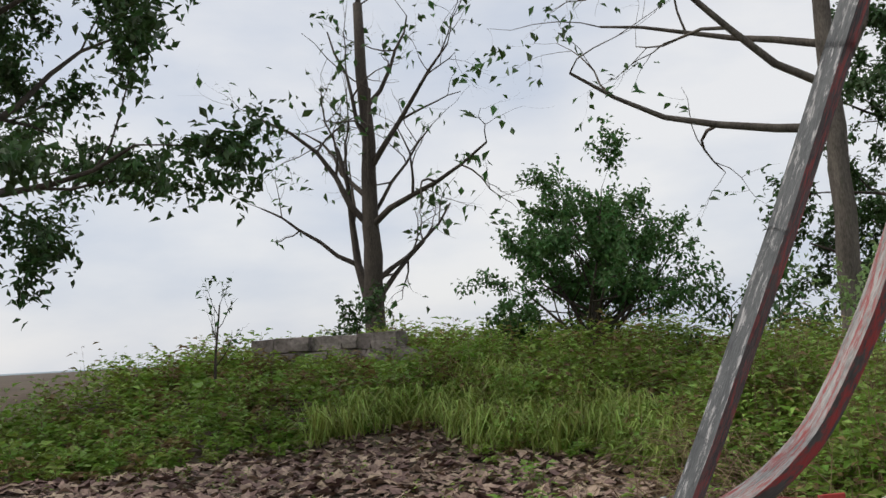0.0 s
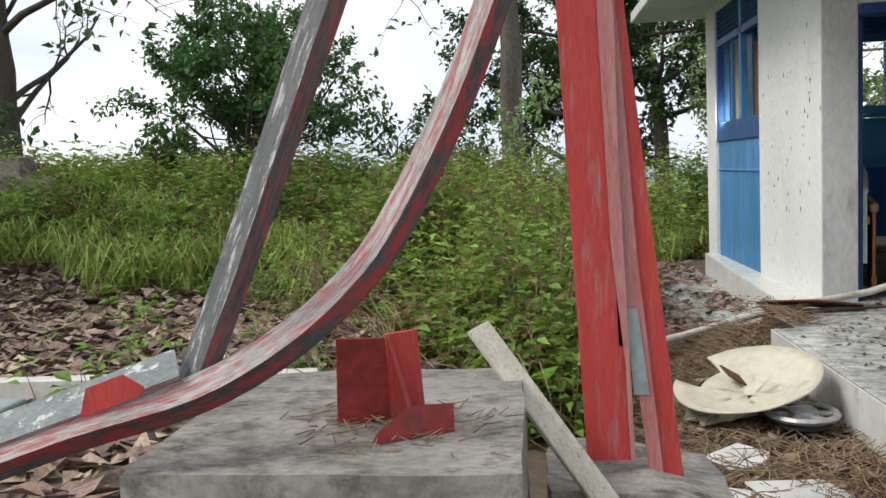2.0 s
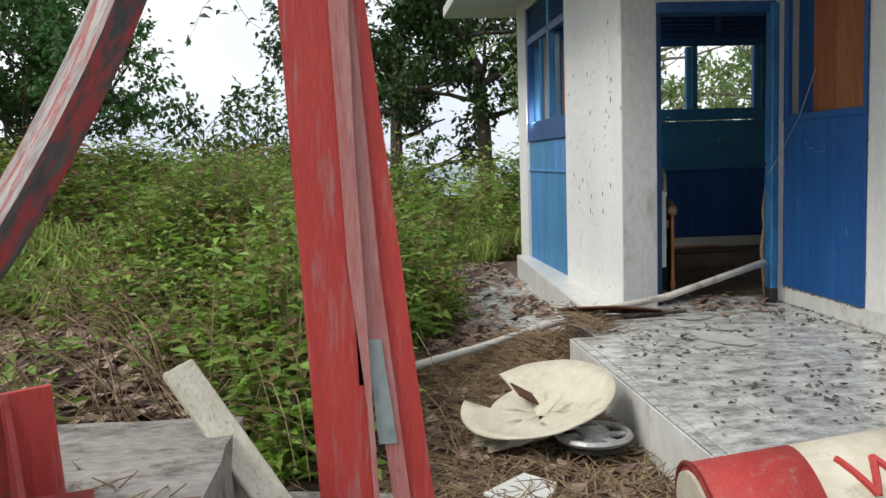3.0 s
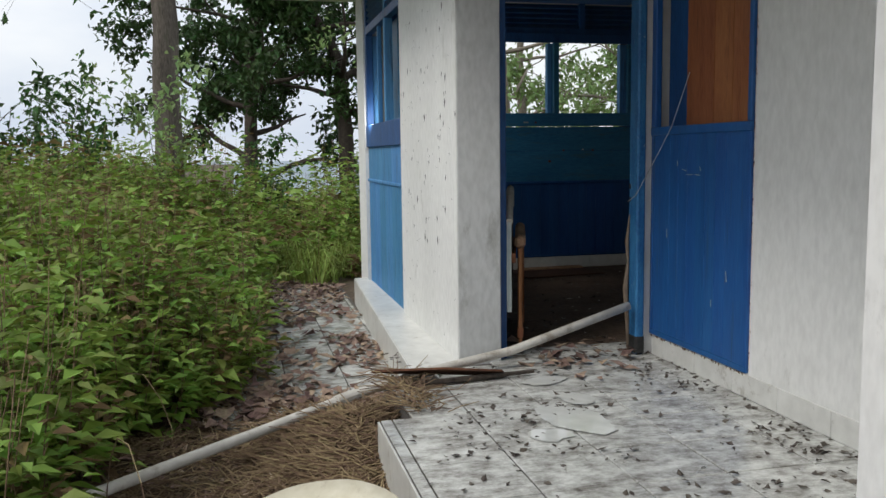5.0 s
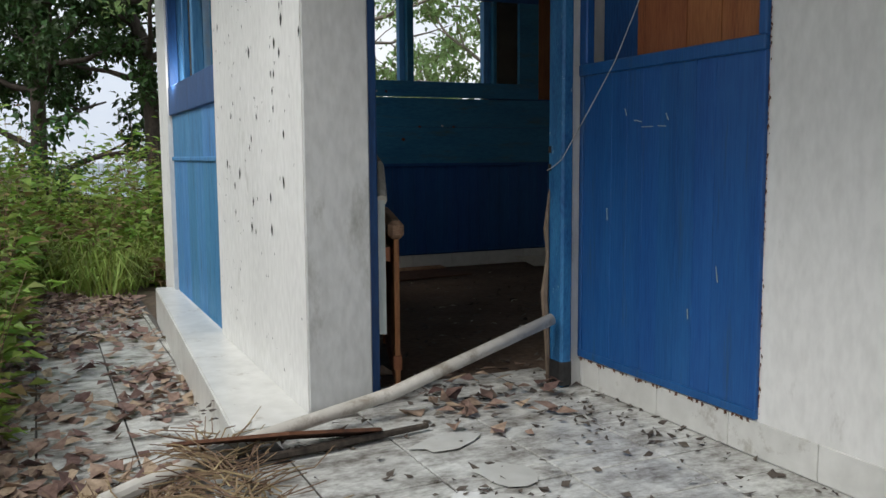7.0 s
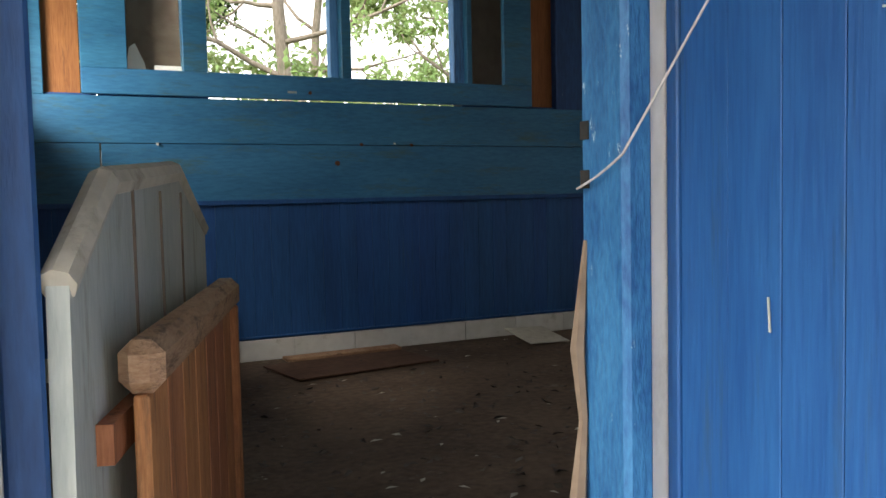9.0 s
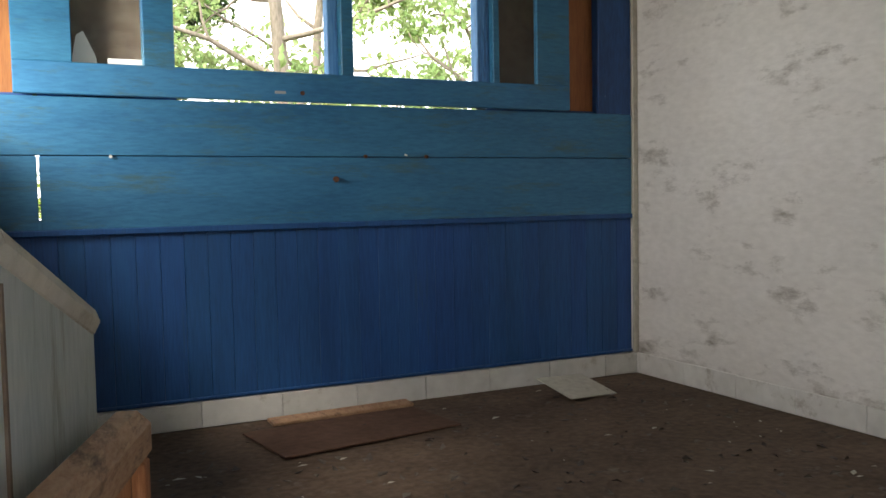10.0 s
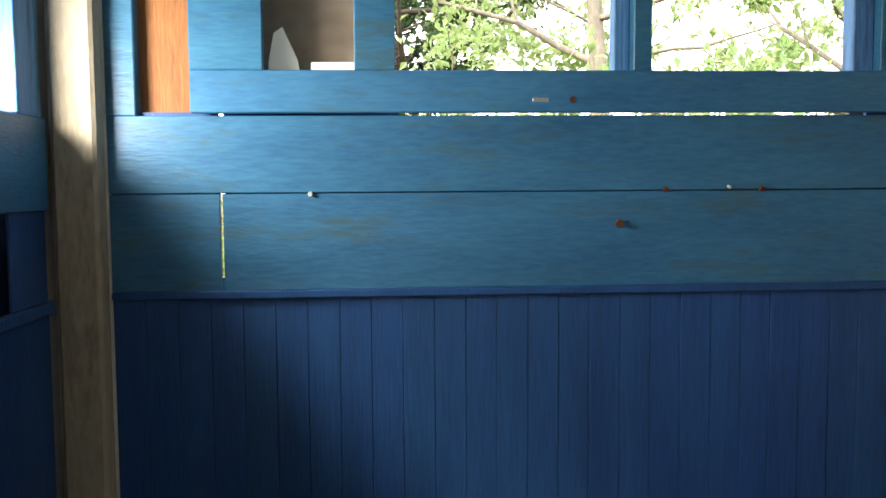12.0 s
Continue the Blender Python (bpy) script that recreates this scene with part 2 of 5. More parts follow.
LEAF_BUSH = mat("bush_leaf", (0.045, 0.11, 0.030), (0.09, 0.19, 0.05), 0.5, 6, 0.5, 0.0, per="island", vary=0.4, trans=0.35)
LEAF_MID = mat("tree_leaf", (0.035, 0.085, 0.020), (0.075, 0.15, 0.04), 0.5, 6, 0.5, 0.0, per="island", vary=0.4, trans=0.3)
# leaf colour lightened to imitate overexposed haze behind the back window
LEAF_PALE = mat("glare_paled_tree_leaf", (0.18, 0.27, 0.09), (0.33, 0.45, 0.19), 0.5, 6, 0.5, 0.0, per="island", vary=0.35, trans=0.55)
BARK = mat("grey_brown_bark", (0.03, 0.024, 0.02), (0.095, 0.078, 0.062), 0.95, 22, 2.0, 0.9, stretch=(2, 2, 0.5))
BARK_MID = mat("brown_grey_bark", (0.06, 0.05, 0.042), (0.17, 0.145, 0.12), 0.95, 20, 2.0, 0.8, stretch=(2, 2, 0.5), stain_col=(0.05, 0.055, 0.035), stain_amount=0.3)
# bark lightened the same way, so branches fade into the window glare
BARK_PALE = mat("glare_paled_bark", (0.14, 0.12, 0.095), (0.28, 0.245, 0.20), 0.95, 20, 2.0, 0.8, stretch=(2, 2, 0.5), stain_col=(0.10, 0.11, 0.07), stain_amount=0.3)

MUD = mat("dried_mud", (0.05, 0.04, 0.032), (0.12, 0.10, 0.085), 0.7, 30, 4.0, 0.3, per="island", vary=0.3)
WATER_FILM = mat("shallow_water_film", (0.56, 0.57, 0.54), (0.70, 0.71, 0.68), 0.03, 10, 2.0, 0.0, spec=1.0)

GLASS = bpy.data.materials.new("dusty_window_glass")
GLASS.use_nodes = True
_g = GLASS.node_tree.nodes["Principled BSDF"]
_g.inputs["Base Color"].default_value = (0.9, 0.93, 0.92, 1)
_g.inputs["Roughness"].default_value, _g.inputs["IOR"].default_value = 0.05, 1.2
_g.inputs["Transmission Weight"].default_value = 1.0


# ---- building blocks ----
def mesh_ob(name, bm, material, parent=None, smooth=False):
    me = bpy.data.meshes.new(name)
    if smooth:
        for f in bm.faces:
            f.smooth = True
    bm.to_mesh(me)
    bm.free()
    me.materials.append(material)
    ob = new(name, me)
    if parent:
        ob.parent = parent
    return ob


def part(name, bm, material, parent, label="", smooth=False):
    ob = mesh_ob(name, bm, material, parent, smooth)
    if label:
        ob["label"] = label
    return ob


def thing(name, at, label, category, group="", kind=""):
    e = new(name)
    e.location = at
    return tagged(e, label, category, group, kind)


def raw(name, verts, faces, material, parent=None, smooth=False):
    me = bpy.data.meshes.new(name)
    me.from_pydata(verts, [], faces)
    me.materials.append(material)
    if smooth:
        me.polygons.foreach_set("use_smooth", [True] * len(me.polygons))
    ob = new(name, me)
    if parent:
        ob.parent = parent
    return ob


def box(x0, x1, y0, y1, z0, z1, bevel=0.0, bm=None):
    """An upright box between the given limits, its edges bevelled."""
    bm = bm or bmesh.new()
    v = bmesh.ops.create_cube(bm, size=1)["verts"]
    bmesh.ops.transform(bm, matrix=Matrix.LocRotScale(((x0 + x1) / 2, (y0 + y1) / 2, (z0 + z1) / 2), None, (x1 - x0, y1 - y0, z1 - z0)), verts=v)
    if bevel:
        e = {e for a in v for e in a.link_edges}
        bmesh.ops.bevel(bm, geom=list(e), offset=bevel, segments=1, affect="EDGES", profile=0.5)
    return bm


def turned(bm, m):
    bmesh.ops.transform(bm, matrix=m, verts=bm.verts)
    return bm


def tube(points, radii, sides=8):
    """A tapered tube along points."""
    bm = bmesh.new()
    rings, side = [], None
    for i, p in enumerate(points):
        p = Vector(p)
        d = (Vector(points[min(i + 1, len(points) - 1)]) - Vector(points[max(i - 1, 0)])).normalized()
        if side is None:
            side = d.orthogonal().normalized()
        side = (side - d * side.dot(d)).normalized()
        up = d.cross(side)
        r = radii[i] if hasattr(radii, "__len__") else radii
        rings.append([bm.verts.new(p + (side * math.cos(a) + up * math.sin(a)) * r) for a in [2 * math.pi * k / sides for k in range(sides)]])
    for a, b in zip(rings, rings[1:]):
        for k in range(sides):
            bm.faces.new((a[k], a[(k + 1) % sides], b[(k + 1) % sides], b[k]))
    bm.faces.new(rings[0][::-1])
    bm.faces.new(rings[-1])
    return bm


def prism(outline, depth, m):
    """A flat outline in the local xz plane given thickness along local y."""
    bm = bmesh.new()
    a = [bm.verts.new((x, 0, z)) for x, z in outline]
    b = [bm.verts.new((x, depth, z)) for x, z in outline]
    bm.faces.new(a)
    bm.faces.new(b[::-1])
    for i in range(len(a)):
        j = (i + 1) % len(a)
        bm.faces.new((a[j], a[i], b[i], b[j]))
    bmesh.ops.recalc_face_normals(bm, faces=bm.faces)
    return turned(bm, m)


def step(a, b, x):
    t = max(0.0, min(1.0, (x - a) / (b - a)))
    return t * t * (3 - 2 * t)


def terrain(x, y):
    """Height of the ground: a yard by the building, a bank that rises away from it, and slopes beyond."""
    z = -0.27 + 0.32 * step(-1.6, -4.0, x)
    z += 0.85 * step(-3.0, -7.0, x) * step(0.5, 6.0, y)
    z += 0.10 * step(7.5, 11.0, y)
    r = math.hypot(x, y - 4)
    z -= 26 * step(26, 140, r)
    if r < 40 and not (-1.6 < x < 5 and -4 < y < 7):
        z += 0.07 * noise.noise((x * 0.9, y * 0.9, 0)) + 0.03 * noise.noise((x * 3, y * 3, 5))
    return z


# ---- ground ----
def ground():
    xs = sorted({round(v, 3) for v in list(np.linspace(-20, 10, 101)) + [-3000, -900, -300, -140, -90, -60, -40, -28, 16, 24, 40, 60, 90, 140, 300, 900, 3000]})
    ys = sorted({round(v, 3) for v in list(np.linspace(-12, 20, 107)) + [-3000, -900, -300, -140, -90, -60, -40, -28, -18, 26, 40, 60, 90, 140, 300, 900, 3000]})
    verts = [(x, y, terrain(x, y)) for y in ys for x in xs]
    n = len(xs)
    faces = [(j * n + i, j * n + i + 1, (j + 1) * n + i + 1, (j + 1) * n + i) for j in range(len(ys) - 1) for i in range(n - 1)]
    tagged(raw("ground", verts, faces, SOIL, None, True), "dark soil yard covered in leaf litter", "ground", kind="structure")


ground()

tagged(raw("water", [(-4000, 150, -25.6), (4000, 150, -25.6), (4000, 4500, -25.6), (-4000, 4500, -25.6)], [(0, 1, 2, 3)],
           mat("pale_sea", (0.10, 0.16, 0.20), (0.13, 0.20, 0.24), 0.35, 0.4, 0.02, 0.0)), "pale calm sea far below the hill", "water", kind="structure")

# ---- the building ----
WALL_Y = 0.90       # outer face of the front wall
BACK_Y = 4.93       # inner face of the back wall
RIGHT_X = 4.04      # inner face of the room's far side wall
PORCH_X = 1.28      # face of the wall beside the porch


def structure(name, bm, material, label):
    return tagged(mesh_ob(name, bm, material), label, name.split("_")[0], kind="structure")


# west wall with a panelled window bay between y 2.70 and 4.66
w = box(0, 0.15, WALL_Y, 2.70, -0.3, 3.02)
box(0, 0.15, 4.66, 5.15, -0.3, 3.02, bm=w)
box(0, 0.15, 2.70, 4.66, -0.3, -0.002, bm=w)
box(0, 0.15, 2.70, 4.66, 2.92, 3.02, bm=w)
structure("wall_west", w, PLASTER, "white plastered outer wall with dark mould specks")
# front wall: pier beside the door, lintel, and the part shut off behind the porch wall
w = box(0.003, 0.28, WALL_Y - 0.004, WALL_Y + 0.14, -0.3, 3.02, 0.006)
structure("wall_pier", w, PLASTER_SHADED, "weathered plaster pier beside the doorway, greyed for its shaded front")
w = box(0.28, 1.28, WALL_Y + 0.02, WALL_Y + 0.14, 2.32, 3.02)
box(1.43, 4.19, WALL_Y + 0.02, WALL_Y + 0.14, -0.3, 3.02, bm=w)
structure("wall_front", w, PLASTER, "white plastered front wall over the doorway")
# wall beside the porch with a window opening
w = box(PORCH_X, 1.43, -2.33, -0.25, -0.3, 3.02)
box(PORCH_X, 1.43, -0.25, 0.84, -0.3, 0.13, bm=w)
box(PORCH_X, 1.43, -0.25, 0.84, 2.55, 3.02, bm=w)
box(1.21, 1.43, 0.842, WALL_Y + 0.018, -0.3, 3.02, bm=w)
structure("wall_porch", w, PLASTER, "white plastered porch wall with scuffs")
structure("wall_wing", box(0.24, 1.6, -2.48, -2.33, -0.3, 3.02, 0.006), PLASTER, "white plastered end wall of the porch")
w = box(1.43, 4.19, -2.48, -2.33, -0.3, 3.02)
box(4.19, 4.34, -2.48, 5.15, -0.3, 3.02, bm=w)
structure("wall_east", w, PLASTER, "white plastered outer wall on the far side")
structure("wall_room_side", box(RIGHT_X, RIGHT_X + 0.146, WALL_Y + 0.14, BACK_Y, -0.3, 3.0), PLASTER_IN, "grimy white plaster partition with black scuffs")
w = box(0.15, 0.34, BACK_Y - 0.001, 5.15, -0.3, 3.02)
box(4.0, 4.19, BACK_Y + 0.002, 5.15, -0.3, 3.02, bm=w)
box(0.34, 4.0, BACK_Y + 0.03, 5.15, -0.3, 0.14, bm=w)
box(0.34, 4.0, BACK_Y + 0.03, 5.15, 2.93, 3.02, bm=w)
structure("wall_back", w, PLASTER, "white plastered back wall round a boarded window bay")
structure("floor", box(0.15, RIGHT_X, WALL_Y + 0.0, BACK_Y + 0.03, -0.3, -0.004), FLOOR_IN, "mud-caked tile floor strewn with debris")
structure("ceiling", box(0.15, 4.19, WALL_Y + 0.14, 5.0, 2.96, 3.018), SOFFIT, "dull white board ceiling")
structure("roof", box(-0.85, 5.1, -3.3, 5.75, 3.02, 3.16, 0.01), SOFFIT, "pale roof slab with overhanging eaves")

# plinth along the west wall, narrowing away from the porch
pl = bmesh.new()
vs = [pl.verts.new(p) for p in ((-0.33, 0.78, -0.3), (0, 0.78, -0.3), (0, 4.72, -0.3), (-0.14, 4.72, -0.3), (-0.33, 0.78, 0.02), (0, 0.78, 0.02), (0, 4.72, 0.02), (-0.14, 4.72, 0.02))]
for f in ((0, 3, 2, 1), (4, 5, 6, 7), (0, 1, 5, 4), (1, 2, 6, 5), (2, 3, 7, 6), (3, 0, 4, 7)):
    pl.faces.new([vs[i] for i in f])
bmesh.ops.bevel(pl, geom=list(pl.edges), offset=0.008, segments=2, affect="EDGES")
structure("plinth", pl, TILE_WALL, "tiled plinth ledge along the white wall")

# porch slab and walkway bed
s = box(-0.66, PORCH_X, -2.9, -0.1, -0.4, -0.012)
box(-0.50, PORCH_X, -0.1, 0.76, -0.4, -0.012, bm=s)
box(-0.0, PORCH_X, 0.76, WALL_Y + 0.02, -0.4, -0.012, bm=s)
porch = structure("floor_porch", s, GROUT, "raised porch floor of stained white tiles")
walkway = structure("pavement", box(-1.5, -0.14, 0.7, 7.3, -0.5, -0.252), GROUT, "tiled walkway half buried in leaves")

# door frame
fr = thing("door_frame", (0.7, 0.95, 0), "chipped blue wooden door frame with an empty doorway", "door frame", kind="structure")


def at_world(ob):
    """Keeps a part where its mesh was built when its thing has a place of its own."""
    ob.location = -ob.parent.location if ob.parent.parent is None else (0, 0, 0)
    return ob


at_world(part("jamb", box(0.28, 0.335, WALL_Y + 0.05, WALL_Y + 0.17, 0, 2.3, 0.006), BLUE_DARK, fr))
pj = box(1.150, 1.208, 0.80, 0.92, 0.0, 2.3, 0.010)
at_world(part("jamb", pj, BLUE_CHIP, fr, "chipped light blue jamb with lock mortises"))
at_world(part("rotten_edge", tube([(1.150, 0.905, 0.0), (1.138, 0.90, 0.2), (1.128, 0.91, 0.42), (1.142, 0.905, 0.6), (1.135, 0.91, 0.72), (1.15, 0.905, 0.9)], [0.010, 0.013, 0.018, 0.008, 0.013, 0.004], 6), DULL_WOOD, fr, "splintered bare wood"))
at_world(part("head", box(0.28, 1.208, WALL_Y - 0.05, WALL_Y + 0.17, 2.24, 2.32, 0.006), BLUE_DARK, fr))
at_world(part("rotten_foot", box(1.146, 1.212, 0.796, 0.925, 0.0, 0.13, 0.014), BLACK, fr, "blackened rotten jamb foot"))
for z in (1.065, 0.985):
    at_world(part("lock_mortise", box(1.147, 1.152, 0.892, 0.914, z, z + 0.03), BLACK, fr, "dark lock mortise"))
tw = thing("twine", (1.2, 0.8, 1.2), "grey twine tied across the blue jamb", "string")
for a, b in (((1.143, 0.912, 0.985), (1.144, 0.792, 1.036)), ((1.144, 0.792, 1.036), (1.25, 0.56, 1.44)), ((1.25, 0.56, 1.44), (1.25, 0.35, 1.75))):
    mid = [Vector(a).lerp(Vector(b), k / 8) + Vector((-0.004, 0, -0.004 * math.sin(math.pi * k / 8))) for k in range(9)]
    at_world(part("strand", tube(mid, 0.0022, 5), TWINE, tw))


# ---- windows ----
def louvres(parent, x0, x1, y, z0, z1, count, material, along="x"):
    for i in range(count):
        z = z0 + (i + 0.5) * (z1 - z0) / count
        b = turned(box(-0.5, 0.5, -0.045, 0.045, -0.006, 0.006), pose(0, 0, 0, 38))
        if along == "x":
            b = turned(b, Matrix.LocRotScale(((x0 + x1) / 2, y, z), None, (x1 - x0, 1, 1)))
        else:
            b = turned(turned(b, Matrix.Diagonal((x1 - x0, 1, 1, 1))), pose(y, (x0 + x1) / 2, z, 0, 0, 90))
        part("slat", b, material, parent)


# back wall window bay
bw = thing("window_1", (0, 0, 0), "wide blue timber window bay with boarded sides", "window", kind="structure")
Y = BACK_Y
for i in range(33):
    x0 = 0.34 + i * 3.66 / 33
    part("plank", box(x0 + 0.0006, x0 + 3.66 / 33 - 0.0006, Y + 0.004 + 0.0012 * (i * 7 % 3), Y + 0.03, 0.13, 0.955, 0.0016), BLUE_IN, bw)
part("backing", box(0.34, 0.708, Y + 0.032, Y + 0.05, 0.14, 1.60), BLUE_DARK, bw)
part("backing", box(0.726, 1.33, Y + 0.032, Y + 0.05, 0.14, 1.60), BLUE_DARK, bw)
part("backing", box(1.33, 3.02, Y + 0.032, Y + 0.05, 0.14, 1.578), BLUE_DARK, bw)
part("backing", box(3.02, 4.0, Y + 0.032, Y + 0.05, 0.14, 1.60), BLUE_DARK, bw)
part("backing", box(0.708, 0.726, Y + 0.032, Y + 0.05, 0.14, 1.03), BLUE_DARK, bw)
part("moulding", box(0.34, 4.0, Y - 0.014, Y + 0.03, 0.955, 0.985, 0.005), BLUE_IN, bw)
part("moulding", box(0.34, 4.0, Y - 0.006, Y + 0.03, 0.137, 0.150, 0.003), BLUE_IN, bw)
for x0, x1 in ((0.34, 0.712), (0.722, 4.0)):
    part("plank", box(x0, x1, Y, Y + 0.03, 0.985, 1.318, 0.002), BLUE_LIGHT, bw)
part("plank", box(0.712, 0.722, Y, Y + 0.03, 0.985, 1.03), BLUE_LIGHT, bw)
part("plank", box(0.34, 4.0, Y - 0.002, Y + 0.03, 1.322, 1.585, 0.002), BLUE_LIGHT, bw)
part("sash_rail", box(0.63, 3.53, Y - 0.045, Y - 0.005, 1.592, 1.735, 0.004), BLUE_LIGHT, bw)
part("sash_stile", box(0.63, 0.875, Y - 0.045, Y - 0.005, 1.735, 2.5, 0.004), BLUE_LIGHT, bw)
part("sash_stile", box(3.31, 3.53, Y - 0.045, Y - 0.005, 1.735, 2.5, 0.004), BLUE_LIGHT, bw)
part("sash_rail", box(0.63, 3.53, Y - 0.045, Y - 0.005, 2.5, 2.60, 0.004), BLUE_DARK, bw)
for x0, x1 in ((1.18, 1.32), (2.145, 2.21), (3.03, 3.07)):
    part("mullion", box(x0, x1, Y - 0.035, Y + 0.05, 1.735, 2.5, 0.004), BLUE_LIGHT, bw)
part("mullion", box(2.955, 3.03, Y + 0.01, Y + 0.09, 1.735, 2.5, 0.004), BLUE_SKY, bw)
part("mullion", box(2.09, 2.145, Y + 0.02, Y + 0.09, 1.735, 2.5, 0.004), BLUE_SKY, bw)
for x0, x1 in ((0.44, 0.63), (3.53, 3.76)):
    part("board", box(x0, x1, Y + 0.06, Y + 0.075, 1.585, 2.6), PLY, bw, "orange plywood infill")
for x0, x1 in ((0.34, 0.44), (3.76, 3.998)):
    part("frame_post", box(x0, x1, Y - 0.004, Y + 0.12, 1.585, 2.62, 0.004), BLUE_DARK if x0 > 1 else BLUE_LIGHT, bw)
for x0, x1 in ((0.87, 1.18), (3.07, 3.31)):
    part("board", box(x0 - 0.06, x1 + (0.24 if x0 > 2 else 0.06), Y + 0.13, Y + 0.145, 1.58, 2.62), DULL_WOOD, bw, "plywood seen through dusty glass")
    g = part("pane", box(x0 + 0.002, x1 - 0.002, Y - 0.03, Y - 0.026, 1.735, 2.5), GLASS, bw)
    g.visible_shadow = False
    part("shelf", box(x0, x1, Y - 0.004, Y + 0.13, 1.70, 1.725), WOOD, bw)
part("lintel", box(0.34, 4.0, Y - 0.01, Y + 0.14, 2.60, 2.66, 0.004), BLUE_DARK, bw)
for x0, x1 in ((0.34, 1.3), (1.36, 2.46), (2.52, 3.9)):
    louvres(bw, x0, x1, Y + 0.06, 2.66, 2.93, 5, BLUE_DARK)
for x0 in (1.30, 2.46):
    part("mullion", box(x0, x0 + 0.06, Y - 0.01, Y + 0.12, 2.66, 2.93), BLUE_DARK, bw)
for x, z, s in ((2.105, 1.204, 0.016), (2.27, 1.322, 0.01), (2.62, 1.322, 0.01), (1.022, 1.316, 0.008), (2.5, 1.33, 0.006)):
    part("nail", tube([(x, Y - 0.02, z), (x, Y + 0.003, z + 0.004)], [s, s * 0.8], 7), RUST if s > 0.008 else PAPER, bw, "rusty bolt head" if s > 0.008 else "")
part("keyhole", box(1.79, 1.845, Y - 0.048, Y - 0.044, 1.628, 1.642, 0.001), METAL, bw, "small metal keyhole plate")
part("keyhole", tube([(1.93, Y - 0.048, 1.635), (1.93, Y - 0.04, 1.635)], 0.012, 8), RUST, bw)
k = thing("paper_scrap", (1.05, Y + 0.04, 1.725), "white folded paper on the window ledge", "paper")
part("sheet", box(-0.02, 0.14, -0.015, 0.0, 0.0, 0.045), PAPER, k)
k = thing("shell", (0.93, Y + 0.06, 1.725), "white curved scrap leaning behind the glass", "scrap")
part("shell", prism([(-0.05, 0), (0.06, 0), (0.05, 0.06), (0.0, 0.17), (-0.03, 0.15), (-0.05, 0.05)], 0.02, pose(0, 0, 0)), PAPER, k)

# corner pilaster in the room
structure("trim_pilaster", box(0.19, 0.335, Y - 0.10, Y - 0.003, 0, 2.96, 0.012), BEIGE, "dusty beige corner pilaster")

structure("trim_corner", box(4.002, RIGHT_X - 0.001, Y - 0.02, Y + 0.001, 0.126, 2.95, 0.005), PALE_TRIM, "flaking pale corner trim")

# west window bay
ww = thing("window_2", (0, 0, 0), "weathered blue timber window bay in the white wall", "window", kind="structure")
for i in range(6):
    y0 = 2.70 + i * 1.96 / 6
    part("plank", box(0.035, 0.060, y0 + 0.002, y0 + 1.96 / 6 - 0.002, 0.0, 1.03), BLUE_SKY, ww)
    if i % 2 == 0:
        part("plank", box(0.035, 0.058, y0 + 0.002, y0 + 1.96 / 3 - 0.002, 1.06, 1.38), BLUE_SKY, ww)
part("moulding", box(0.02, 0.060, 2.70, 4.66, 1.03, 1.06, 0.005), BLUE_SKY, ww)
part("sill", box(0.01, 0.080, 2.70, 4.66, 1.38, 1.60, 0.006), BLUE_DARK, ww, "dark weathered sill board")
for y0 in (2.70, 3.46, 4.58):
    part("frame_post", box(0.015, 0.085, y0, y0 + 0.08, 1.60, 2.92, 0.005), BLUE_SKY if y0 != 4.58 else BLUE_DARK, ww)
part("shutter", box(0.125, 0.15, 3.42, 3.93, 1.60, 2.50, 0.003), BLUE_LIGHT, ww, "blue inner shutter board")
part("casement_bar", box(0.03, 0.07, 3.94, 3.98, 1.60, 2.50, 0.004), BLUE_SKY, ww)
part("lining", box(0.086, 0.168, 4.640, 4.658, 1.575, 2.50, 0.003), BLUE_SKY, ww, "pale blue reveal board")
part("lining", box(0.152, 0.166, 4.662, 4.83, 1.57, 2.95, 0.003), BLUE_SKY, ww)
part("lining", box(0.152, 0.166, 2.70, 4.83, 0.0, 0.93, 0.003), BLUE_DARK, ww)
part("lining", box(0.152, 0.164, 4.56, 4.83, 0.97, 1.27, 0.003), BLUE_DARK, ww)
part("lintel", box(0.015, 0.085, 2.78, 4.58, 2.50, 2.58, 0.005), BLUE_DARK, ww)
louvres(ww, 2.78, 4.58, 0.06, 2.58, 2.92, 6, BLUE_DARK, "y")
part("board", box(0.10, 0.118, 2.70, 4.66, 0.0, 0.96), BLUE_DARK, ww)
part("board", box(0.10, 0.118, 2.70, 4.66, 0.96, 1.40), BLUE_DARK, ww)
part("board", box(0.120, 0.135, 4.22, 4.44, 0.96, 1.26), PLY, ww)
part("rail", box(0.152, 0.185, 2.70, 4.83, 0.93, 0.97, 0.004), BLUE_DARK, ww)
part("rail", box(0.152, 0.178, 2.70, 4.83, 1.27, 1.57, 0.004), BLUE_LIGHT, ww)
part("stile", box(0.152, 0.176, 4.10, 4.16, 0.97, 1.27, 0.004), BLUE_LIGHT, ww)

